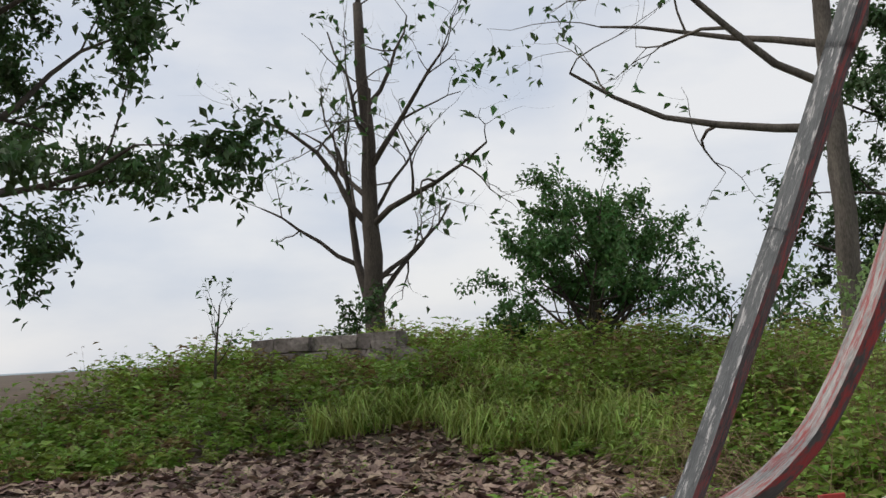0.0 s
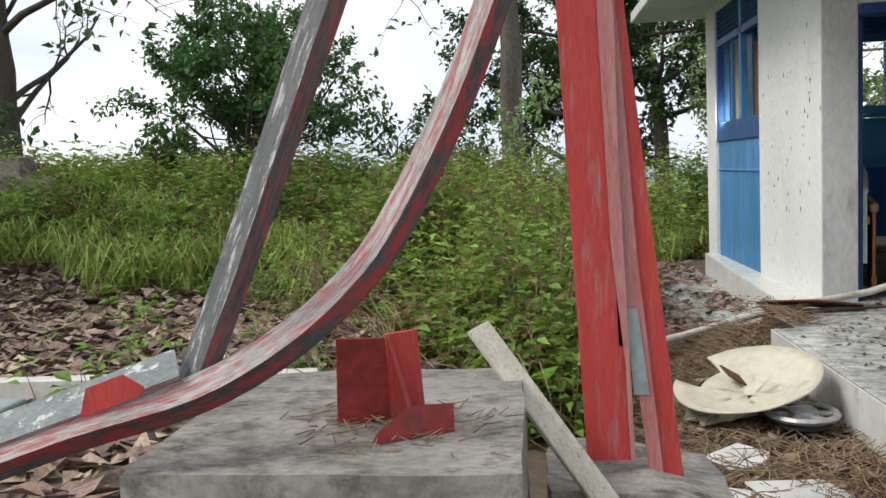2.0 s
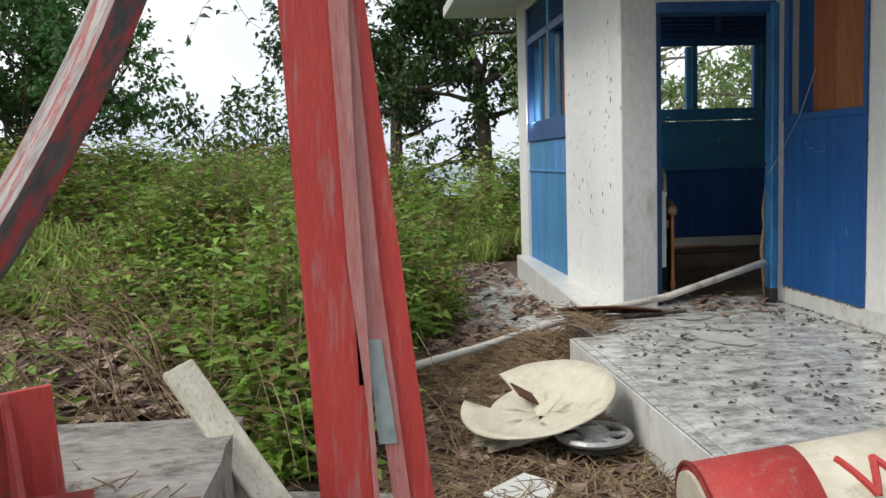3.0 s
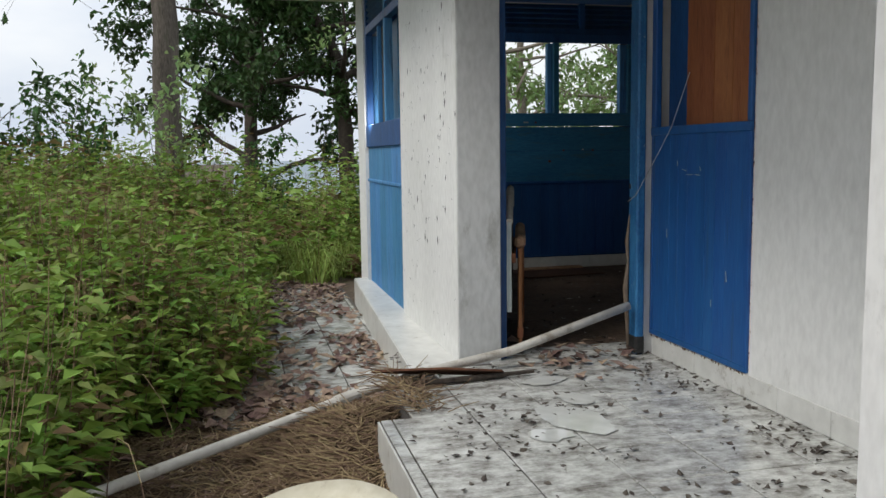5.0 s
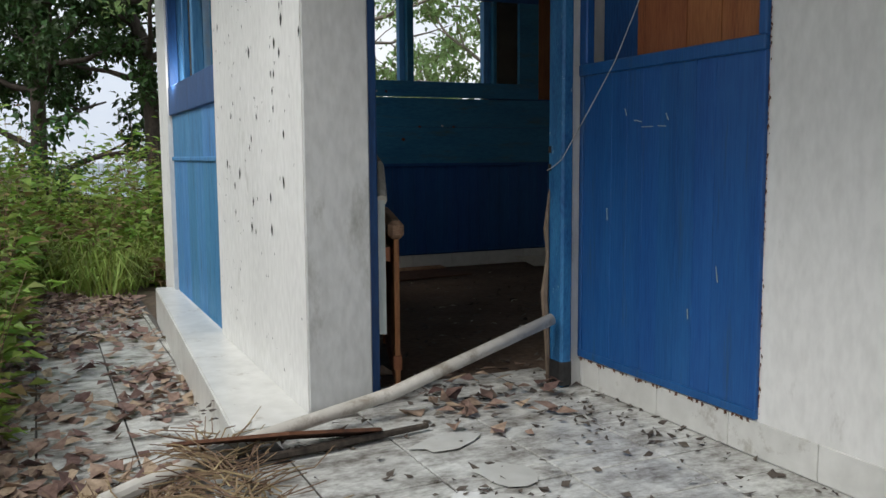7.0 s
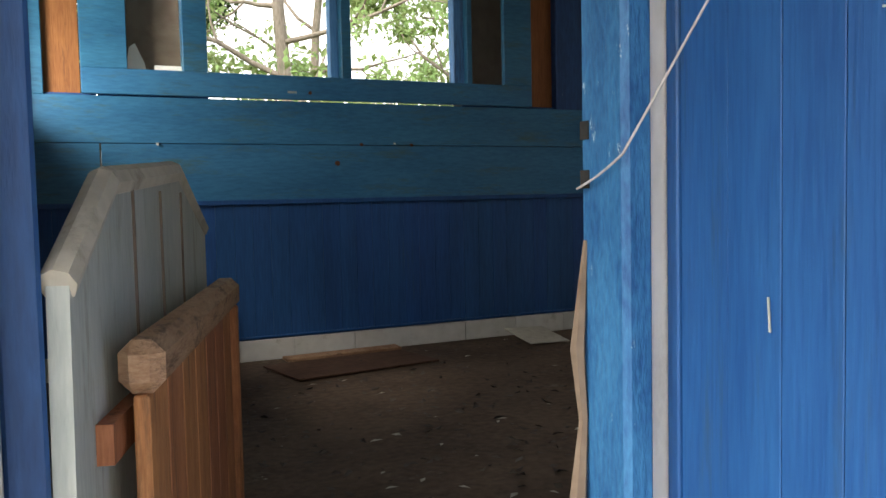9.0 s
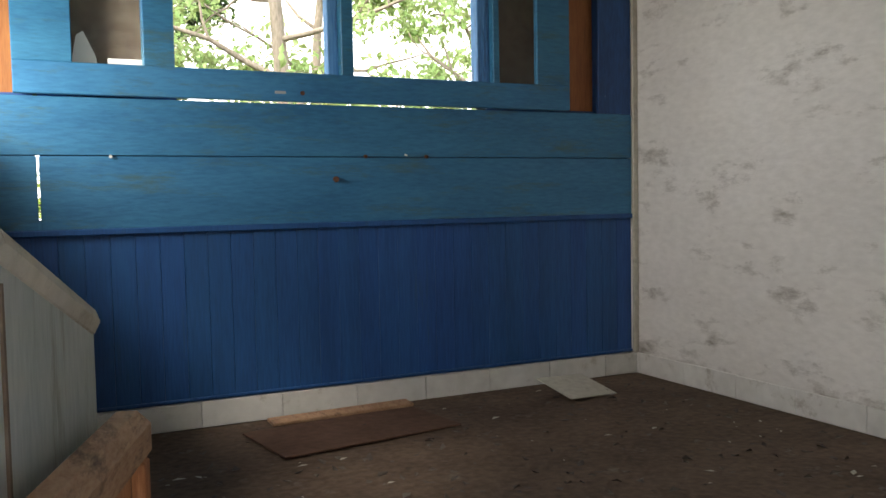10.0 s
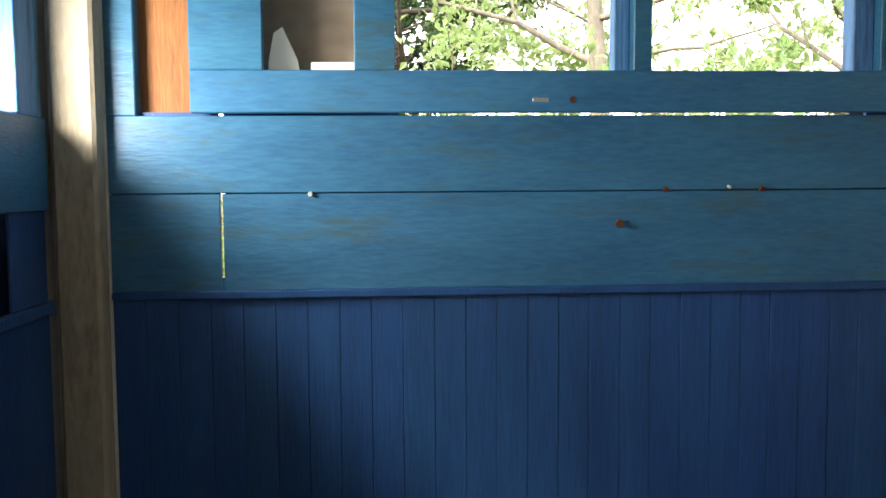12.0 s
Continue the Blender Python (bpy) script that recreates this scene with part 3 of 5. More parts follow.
# porch window
pw = thing("window_3", (0, 0, 0), "blue panelled window with plywood over its upper half", "window", kind="structure")
for i in range(10):
    y0 = -0.222 + i * 0.1032
    part("plank", box(1.266 + 0.0008 * (i * 3 % 4), 1.30, y0 + 0.0005, y0 + 0.1027, 0.165, 1.40, 0.0014), BLUE, pw)
part("rail", box(1.262, 1.30, -0.25, 0.838, 0.132, 0.165, 0.003), BLUE, pw)
part("stile", box(1.262, 1.30, -0.25, -0.222, 0.165, 1.40, 0.003), BLUE, pw)
part("stile", box(1.262, 1.30, 0.8105, 0.838, 0.165, 1.40, 0.003), BLUE, pw)
part("rail", box(1.255, 1.31, -0.25, 0.838, 1.40, 1.452, 0.005), BLUE, pw)
part("stile", box(1.258, 1.30, 0.78, 0.838, 1.452, 2.55, 0.005), BLUE, pw)
part("stile", box(1.258, 1.30, -0.25, -0.215, 1.452, 2.55, 0.005), BLUE, pw)
part("shutter", box(1.35, 1.37, 0.46, 0.78, 1.452, 2.55), BLUE_DARK, pw)
for y0, y1 in ((0.205, 0.50), (0.02, 0.20), (-0.215, 0.015)):
    part("board", box(1.315, 1.333, y0, y1, 1.452, 2.55), PLY, pw, "orange plywood board")

for y0, z0, ln, a in ((0.42, 1.19, 0.05, 10), (0.36, 1.165, 0.07, 0), (0.27, 1.165, 0.05, 4), (0.50, 1.23, 0.03, 70), (0.24, 1.20, 0.03, 60), (-0.05, 0.62, 0.06, 80), (0.1, 0.45, 0.04, 85), (0.62, 0.8, 0.05, 86)):
    part("scratch", turned(box(-0.002, 0.0, -ln / 2, ln / 2, -0.0015, 0.0015), pose(1.2615, y0, z0, a, 0, 0)), PALE_BOARD, pw, "pale scratch")

# ---- desk inside the doorway ----
DESK = Matrix.Translation((0.80, 2.07, 0)) @ Matrix.Rotation(math.atan2(-0.948, -0.319), 4, "Z")
dk = thing("desk", (0, 0, 0), "broken wooden desk with a grey angled backboard", "desk")
for i in range(7):
    x0 = 0.045 + i * 0.145
    part("plank", turned(box(x0, x0 + 0.14, -0.012, 0.012, 0.03, 0.69, 0.003), DESK), WOOD, dk)
part("post", turned(box(0.0, 0.042, -0.02, 0.03, 0.0, 0.70, 0.006), DESK), WOOD, dk)
part("rail", turned(box(-0.01, 1.06, -0.035, 0.035, 0.69, 0.772, 0.02), DESK), WOOD_RAIL, dk)
part("rail", turned(box(0.04, 1.06, -0.02, 0.02, 0.10, 0.17, 0.006), DESK), WOOD, dk)
BO = DESK @ Matrix.Translation((-0.03, -0.085, 0))
part("backboard", prism([(0.0, 0.30), (0.0, 0.905), (0.37, 1.045), (0.97, 1.01), (1.22, 0.87), (1.24, 0.30)], 0.03, BO), PALE_BOARD, dk, "grey painted backboard")
for x in (0.365, 0.60, 0.84):
    part("batten", turned(box(x, x + 0.007, 0.028, 0.034, 0.32, 1.0), BO), DULL_WOOD, dk)
edge = [(0.0, 0.905), (0.37, 1.045), (0.97, 1.01), (1.22, 0.87)]
for (xa, za), (xb, zb) in zip(edge, edge[1:]):
    part("edging", turned(tube([(xa, 0.015, za), (xb, 0.015, zb)], 0.026, 8), BO), PALE_TRIM, dk, "dusty pale edging")
part("top", turned(box(0.0, 1.10, -0.06, -0.03, 0.60, 0.66), DESK), WOOD, dk)

# litter on the room floor
k = thing("cardboard_sheet", (0, 0, 0), "damp brown cardboard sheet flat on the floor", "cardboard")
part("sheet", turned(box(-0.46, 0.46, -0.24, 0.24, 0.0, 0.010, 0.003), pose(2.02, 4.50, 0.004, 0, 0.5, 9)), CARD, k)
part("sheet", turned(box(-0.36, 0.40, -0.05, 0.05, 0.012, 0.03, 0.003), pose(2.05, 4.80, 0.0, 3, 0, 3)), WOOD_RAIL, k, "broken plank strip")
k = thing("glass_scrap", (0, 0, 0), "dusty clear plastic sheet leaning on the skirting", "scrap")
part("sheet", turned(box(-0.19, 0.17, -0.14, 0.14, 0, 0.006), pose(3.38, 4.62, 0.04, 14, 4, 12)), PALE_TRIM, k)


# ---- footing, tower steel and litter in the yard ----
ft = thing("concrete_footing", (-2.83, -3.75, 0), "square weathered concrete tower footing", "footing")
b = box(-0.49, 0.48, -0.50, 0.55, -0.15, 0.5, 0.0)
bmesh.ops.subdivide_edges(b, edges=list(b.edges), cuts=7, use_grid_fill=True)
for v in b.verts:
    v.co += Vector(noise.noise_vector(v.co * 5 + Vector((3, 1, 2)))) * 0.014
part("block", b, CONCRETE, ft)

leg_foot = ft = thing("concrete_footing", (-2.02, -3.6, 0), "low broken concrete footing under the red leg", "footing")
b = box(-0.26, 0.27, -0.20, 0.30, -0.3, 0.27, 0.0)
bmesh.ops.subdivide_edges(b, edges=list(b.edges), cuts=6, use_grid_fill=True)
for v in b.verts:
    v.co += Vector(noise.noise_vector(v.co * 5 + Vector((8, 1, 2)))) * 0.03
    if v.co.z > 0.1:
        v.co.z -= 0.25 * max(0.0, v.co.x - 0.02)
part("block", b, CONCRETE, ft)
rk = thing("rubble", (-1.80, -3.78, 0.15), "white chunk of broken plaster on the footing", "rubble")
b = box(-0.08, 0.08, -0.06, 0.06, -0.04, 0.06)
bmesh.ops.subdivide_edges(b, edges=list(b.edges), cuts=3, use_grid_fill=True)
for v in b.verts:
    v.co += Vector(noise.noise_vector(v.co * 12)) * 0.03
part("chunk", b, PLASTER, rk)


def angle_iron(points, wa, wb, thick, m1, m2, parent, flip=(0.35, -1.0), spread=90):
    """A steel angle swept along points: two flanges that meet along the line, streaked along their length."""
    pts = [Vector(p) for p in points]
    for flange, mt, width in ((0, m1, wa), (1, m2, wb)):
        bm = bmesh.new()
        uv = bm.loops.layers.uv.new("UVMap")
        rings, place, run = [], {}, 0.0
        for i, p in enumerate(pts):
            run += (p - pts[i - 1]).length if i else 0
            d = (pts[min(i + 1, len(pts) - 1)] - pts[max(i - 1, 0)]).normalized()
            ax = Vector((flip[0], flip[1], 0))
            n0 = (ax - d * ax.dot(d)).normalized()
            s0 = d.cross(n0).normalized()
            a = radians(-spread / 2 if flange == 0 else spread / 2)
            w = (-n0 * math.cos(a) + s0 * math.sin(a)) * width
            th = (n0 * math.sin(abs(a)) + s0 * math.cos(a) * (1 if flange == 0 else -1)) * -thick
            ring_ = [bm.verts.new(q) for q in (p, p + w, p + w + th, p + th)]
            for v, across in zip(ring_, (0, width, width + thick, -thick)):
                place[v] = (run, across + flange * 0.7)
            rings.append(ring_)
        for a, b in zip(rings, rings[1:]):
            for k in range(4):
                bm.faces.new((a[k], a[(k + 1) % 4], b[(k + 1) % 4], b[k]))
        bm.faces.new(rings[0][::-1])
        bm.faces.new(rings[-1])
        bmesh.ops.recalc_face_normals(bm, faces=bm.faces)
        for f in bm.faces:
            for lp in f.loops:
                lp[uv].uv = place[lp.vert]
        part("flange", bm, mt, parent)


def smooth_line(pts, n):
    """Catmull-Rom through the points."""
    p = [Vector(q) for q in pts]
    p = [p[0] * 2 - p[1]] + p + [p[-1] * 2 - p[-2]]
    res = []
    for i in range(1, len(p) - 2):
        for k in range(n):
            t = k / n
            a, b, c, d = p[i - 1:i + 3]
            res.append(0.5 * ((2 * b) + (c - a) * t + (2 * a - 5 * b + 4 * c - d) * t * t + (3 * b - a - 3 * c + d) * t ** 3))
    return [tuple(q) for q in res] + [tuple(p[-2])]


leg = thing("tower_leg", (0, 0, 0), "red painted steel tower leg with worn primer stripe", "tower leg")
part("flange", prism([(-2.165, 0.30), (-2.035, 0.30), (-2.07, 1.2), (-2.075, 2.9), (-2.245, 2.9), (-2.215, 1.64)], 0.012, pose(0, -3.60, 0)), RED, leg)
part("stripe", prism([(-2.035, 0.30), (-2.022, 0.30), (-2.05, 1.2), (-2.06, 2.9), (-2.105, 2.9), (-2.10, 1.64), (-2.078, 0.95), (-2.045, 0.6)], 0.006, pose(0, -3.609, 0)), PINK, leg, "worn pinkish primer stripe")
part("flange", prism([(-1.975, 0.22), (-1.875, 0.22), (-1.945, 0.9), (-2.02, 1.64), (-2.04, 2.9), (-2.072, 2.9), (-2.062, 1.64), (-2.045, 0.9)], 0.012, pose(0, -3.585, 0)), RED, leg)
part("stripe", prism([(-1.975, 0.22), (-1.935, 0.22), (-2.0, 0.9), (-2.045, 1.64), (-2.06, 2.9), (-2.075, 2.9), (-2.068, 1.64), (-2.05, 0.9)], 0.006, pose(0, -3.593, 0)), PINK, leg)
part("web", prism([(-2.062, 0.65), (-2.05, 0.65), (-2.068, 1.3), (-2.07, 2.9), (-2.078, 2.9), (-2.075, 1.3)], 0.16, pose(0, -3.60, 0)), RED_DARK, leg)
part("patch", prism([(-2.02, 0.50), (-1.975, 0.50), (-2.005, 0.76), (-2.04, 0.76)], 0.004, pose(0, -3.597, 0)), GREY_BOX, leg, "bare grey steel patch")

# the leg and its footing stand a little behind the large footing
back_a_bit = Matrix.Translation((-2.32, -6.16, 1.197)) @ Matrix.Scale(1.148, 4) @ Matrix.Translation((2.32, 6.16, -1.197))
for o in (leg, leg_foot, rk):
    o.matrix_basis = back_a_bit @ o.matrix_basis

st = thing("steel_strut", (0, 0, 0), "straight grey steel angle strut with peeling paint", "strut")
angle_iron([(-3.15, -4.17, 0.68), (-3.02, -4.17, 0.97), (-2.73, -4.17, 1.66), (-2.5, -4.17, 2.25), (-2.2, -4.17, 3.0)], 0.072, 0.045, 0.008, GREY_STEEL, GREY_RED, st, (0.15, -1.0))
cv = thing("bent_steel_strut", (0, 0, 0), "bent steel angle curving up from the ground", "strut")
curve_pts = [(-4.25, -4.42, 0.36), (-3.83, -4.38, 0.48), (-3.41, -4.30, 0.61), (-3.12, -4.22, 0.68), (-2.91, -4.15, 0.79), (-2.76, -4.05, 0.92), (-2.65, -3.98, 1.07), (-2.49, -3.90, 1.38), (-2.36, -3.84, 1.70), (-2.2, -3.78, 2.1), (-1.9, -3.7, 2.9)]
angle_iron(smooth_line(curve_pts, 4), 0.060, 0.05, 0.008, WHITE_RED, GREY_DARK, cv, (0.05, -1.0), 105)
low = [(-4.25, -4.40, 0.40), (-3.83, -4.36, 0.525), (-3.41, -4.28, 0.655), (-3.16, -4.21, 0.735)]
angle_iron(smooth_line(low, 4), 0.085, 0.02, 0.008, BASE_STEEL, WHITE_RED, cv, (-0.2, -1.0))
part("patch", prism([(-3.36, 0.665), (-3.21, 0.715), (-3.20, 0.735), (-3.25, 0.765), (-3.34, 0.735)], 0.004, pose(0, -4.315, 0)), RED, cv, "fresh red paint patch")

sb = thing("steel_stub", (-2.75, -3.83, 0.5), "cut-off dark red cross-shaped steel stub on the footing", "stub")
part("plate", turned(box(-0.10, 0.05, -0.006, 0.006, 0, 0.24, 0.002), pose(-0.02, 0.0, 0, 0, 2, 10)), RED_DARK, sb)
part("plate", prism([(0, 0), (0.20, 0), (0.17, 0.07), (0.03, 0.23), (0, 0.24)], 0.012, pose(0.02, 0.02, 0, 0, 0, -62)), RED_DARK, sb)
part("plate", turned(box(-0.005, 0.09, -0.006, 0.006, 0.0, 0.25, 0.002), pose(0.04, 0.01, 0, 0, -3, 24)), RED, sb)
part("plate", prism([(-0.12, 0), (0.11, 0.0), (0.12, 0.075), (0.0, 0.085), (-0.10, 0.03)], 0.012, pose(0.12, -0.15, 0.0, -18, 0, 28)), RED_DARK, sb)

pk = thing("plank", (0, 0, 0), "weathered whitewashed plank leaning by the footing", "plank")
pv = Vector((-2.02, -3.55, 0.02)) - Vector((-2.50, -3.28, 0.66))
part("board", turned(box(-0.045, 0.045, -0.012, 0.012, 0, pv.length, 0.004), Matrix.Translation((-2.50, -3.28, 0.66)) @ pv.to_track_quat("Z", "Y").to_matrix().to_4x4() @ pose(0, 0, 0, 0, 0, 25)), PLANK, pk)

bar = thing("white_bar", (0, 0, 0), "long white painted timber bar lying on leaves", "bar")
part("bar", turned(box(-3.2, 1.6, -0.05, 0.05, 0, 0.13, 0.006), pose(-5.0, -2.0, terrain(-5, -2) + 0.02, 0, 0, 2)), PIPE, bar)
gb = thing("metal_box", (-4.71, -2.85, terrain(-4.7, -2.85)), "grey galvanised metal box with a rim", "box")
part("body", box(-0.20, 0.20, -0.13, 0.13, 0.0, 0.24, 0.006), GREY_BOX, gb)
part("rim", box(-0.212, 0.212, -0.142, 0.142, 0.235, 0.262, 0.006), GREY_BOX, gb)

pp = thing("pipe", (0, 0, 0), "long dirty white plastic pipe leaning into the doorway", "pipe")
pts = [(1.10, 0.80, 0.325), (0.29, 0.72, 0.105), (-0.30, 0.62, 0.03), (-0.72, 0.48, -0.03), (-1.21, 0.22, -0.10), (-2.0, -0.55, -0.09), (-2.6, -1.15, -0.10)]
part("tube", tube(pts, 0.027, 12), PIPE, pp, smooth=True)
part("socket", tube([(-0.70, 0.487, -0.028), (-0.82, 0.428, -0.044)], 0.034, 12), PIPE, pp)

ds = thing("dish", (-1.13, -1.36, -0.17), "broken cream plastic dish lying on debris", "dish")
bm = bmesh.new()
rings = []
for j in range(7):
    r = 0.40 * j / 6
    rings.append([bm.verts.new((r * math.cos(a), r * math.sin(a) * 0.98, 0.10 * (j / 6) ** 2 + 0.008 * noise.noise((math.cos(a) * 2, math.sin(a) * 2, j)))) for a in [2 * math.pi * k / 40 for k in range(40)]])
for j in range(6):
    for k_ in range(40):
        if j >= 4 and 12 <= k_ <= 16:
            continue
        if j > 0:
            bm.faces.new((rings[j][k_], rings[j][(k_ + 1) % 40], rings[j + 1][(k_ + 1) % 40], rings[j + 1][k_]))
bm.faces.new(rings[1])
bmesh.ops.delete(bm, geom=[v for v in bm.verts if not v.link_faces], context="VERTS")
bmesh.ops.solidify(bm, geom=list(bm.faces), thickness=0.012)
part("bowl", turned(bm, pose(0, 0, 0.05, 10, -13, 0)), CREAM, ds, smooth=True)
part("shard", turned(box(-0.14, 0.12, -0.05, 0.06, 0, 0.01, 0.003), pose(-0.02, 0.12, 0.10, 25, 30, 30)), RUST, ds, "rusty torn flap")
hub = thing("wheel_cover", (-0.93, -1.62, -0.2), "grey spoked hub cover on the ground", "wheel cover")
part("rim", turned(tube([(0.17 * math.cos(a), 0.17 * math.sin(a), 0.03) for a in [2 * math.pi * k / 28 for k in range(29)]], 0.018, 6), pose(0, 0, 0.02)), METAL, hub)
part("cap", tube([(0, 0, 0.0), (0, 0, 0.07), (0, 0, 0.085)], [0.085, 0.075, 0.03], 16), METAL, hub)
for i in range(6):
    part("spoke", turned(box(0.06, 0.165, -0.022, 0.022, 0.035, 0.055, 0.004), pose(0, 0, 0, 0, 0, i * 60)), METAL, hub)
part("backing", tube([(0, 0, 0.0), (0, 0, 0.02)], 0.16, 20), BLACK, hub)

dr = thing("drum", (-0.56, -3.15, 0.05), "red and cream metal drum lying on its side", "drum")
AX = pose(0, 0, 0, 0, 82, -4)
part("shell", turned(tube([(0, 0, -0.44), (0, 0, -0.43), (0, 0, -0.12), (0, 0, -0.118)], [0.235, 0.245, 0.245, 0.235], 36), AX), RED, dr, smooth=True)
part("band", turned(tube([(0, 0, -0.118), (0, 0, 0.25)], [0.244, 0.244], 36), AX), CREAM, dr, "cream band", smooth=True)
part("shell", turned(tube([(0, 0, 0.25), (0, 0, 0.62)], [0.245, 0.245], 36), AX), RED, dr, smooth=True)
part("lid", turned(tube([(0, 0, -0.452), (0, 0, -0.44)], 0.222, 36), AX), CREAM, dr)
for i, (z0, z1, a0, a1) in enumerate(((-0.04, 0.02, 20, 52), (0.02, 0.06, 52, 24), (0.06, 0.12, 24, 54), (0.12, 0.17, 54, 22))):
    strokes = []
    for k in range(7):
        t = k / 6
        a = radians(90 + 90 + (a0 + (a1 - a0) * t))
        strokes.append((0.245 * math.cos(a), 0.245 * math.sin(a), z0 + (z1 - z0) * t))
    part("lettering_stroke", turned(tube(strokes, 0.012, 6), AX), RED, dr, "red painted stroke")
for z in (-0.44, 0.62):
    part("hoop", turned(tube([(0.245 * math.cos(a), 0.245 * math.sin(a), z) for a in [2 * math.pi * k / 36 for k in range(37)]], 0.009, 6), AX), RED_DARK, dr)

k = thing("sheet_scrap", (0, 0, 0), "rusty brown sheet lying against the plinth", "scrap metal")
part("sheet", turned(prism([(-0.42, 0), (0.40, 0), (0.32, 0.16), (-0.05, 0.20), (-0.40, 0.05)], 0.012, pose(0, 0, 0, 68, 0, 0)), pose(-0.18, 0.60, 0.02, 0, 6, 3)), RUST, k)
k = thing("stick", (0, 0, 0), "thin dark stick lying on the porch tiles", "stick")
part("stick", tube([(-0.55, 0.42, 0.02), (-0.1, 0.45, 0.025), (0.36, 0.52, 0.022)], [0.012, 0.017, 0.012], 7), BARK, k)
for i, (x, y, a, s) in enumerate(((-1.75, -2.9, 20, 0.22), (-1.5, -2.6, 70, 0.18), (-1.95, -3.0, -30, 0.16), (-1.2, -2.5, 10, 0.2), (-1.35, -2.05, 40, 0.16), (-1.6, -3.1, 0, 0.14))):
    k = thing("broken_tile", (x, y, terrain(x, y) + 0.03), "broken white tile lying in the debris", "tile", "broken tiles")
    b = prism([(-s, -s * 0.6), (s * 0.8, -s * 0.7), (s, s * 0.3), (0.1 * s, s * 0.8), (-s * 0.9, s * 0.5)], 0.012, pose(0, 0, 0, 90 + 5 * (i % 3), 4 * (i % 2), a))
    part("shard", b, TILE_WALL, k)

# ---- trees ----
class Sheet:
    """Gathers vertices and faces of one large mesh."""

    def __init__(self):
        self.v, self.f = [], []

    def leaf(self, p, d, n, length, width, fold=0.25):
        """A folded leaf of two triangles a side from p along d."""
        s = d.cross(n)
        if s.length < 1e-4:
            s = d.orthogonal()
        s = s.normalized() * width / 2
        u = s.cross(d).normalized() * width * fold
        i = len(self.v)
        m = p + d * length * 0.42
        self.v += [p, m + s + u, p + d * length - u * 0.6, m - s + u, m]
        self.f += [(i, i + 4, i + 1), (i + 1, i + 4, i + 2), (i, i + 3, i + 4), (i + 3, i + 2, i + 4)]

    def blade(self, p, d, length, width, droop):
        s = Vector((-d.y, d.x, 0)).normalized() * width / 2
        i = len(self.v)
        q = p + Vector((d.x, d.y, 0)) * length * 0.28 + Vector((0, 0, length * 0.62))
        e = p + Vector((d.x, d.y, 0)) * length * (0.45 + 0.35 * droop) + Vector((0, 0, length * (0.95 - 0.75 * droop)))
        self.v += [p - s, p + s, q + s * 0.8, q - s * 0.8, e]
        self.f += [(i, i + 1, i + 2, i + 3), (i + 3, i + 2, i + 4)]

    def stick(self, a, b, ra, rb, sides=5):
        d = (b - a).normalized()
        s = d.orthogonal().normalized()
        u = d.cross(s)
        i = len(self.v)
        for p, r in ((a, ra), (b, rb)):
            self.v += [p + (s * math.cos(2 * math.pi * k / sides) + u * math.sin(2 * math.pi * k / sides)) * r for k in range(sides)]
        self.f += [(i + k, i + (k + 1) % sides, i + sides + (k + 1) % sides, i + sides + k) for k in range(sides)]

    def make(self, name, material, parent=None, smooth=False):
        return raw(name, [tuple(p) for p in self.v], self.f, material, parent, smooth)


rng = random.Random(11)


def rand_dir(up=0.0):
    a = rng.uniform(0, 2 * math.pi)
    z = rng.uniform(-1, 1)
    r = math.sqrt(1 - z * z)
    return (Vector((r * math.cos(a), r * math.sin(a), z)) + Vector((0, 0, up))).normalized()


def grow(wood, tips, p, d, length, r, depth, wander, up, split):
    """One limb in bent steps, with side limbs along it."""
    n = 5
    pts, q = [p], p
    for i in range(n):
        d = (d + rand_dir() * wander + Vector((0, 0, up))).normalized()
        e = q + d * length / n
        wood.stick(q, e, r * (1 - 0.72 * i / n), r * (1 - 0.72 * (i + 1) / n), 8 if r > 0.06 else 5)
        q = e
        pts.append(q)
        if depth == 0 or (depth == 1 and i >= 2):
            tips.append((q, d))
        if depth > 0 and i >= 1:
            for _ in range(split):
                if rng.random() < 0.75:
                    side = (d * 0.7 + rand_dir(0.15) * 0.95).normalized()
                    grow(wood, tips, q, side, length * rng.uniform(0.42, 0.62), r * (1 - 0.72 * (i + 1) / n) * 0.62, depth - 1, wander, up, split)


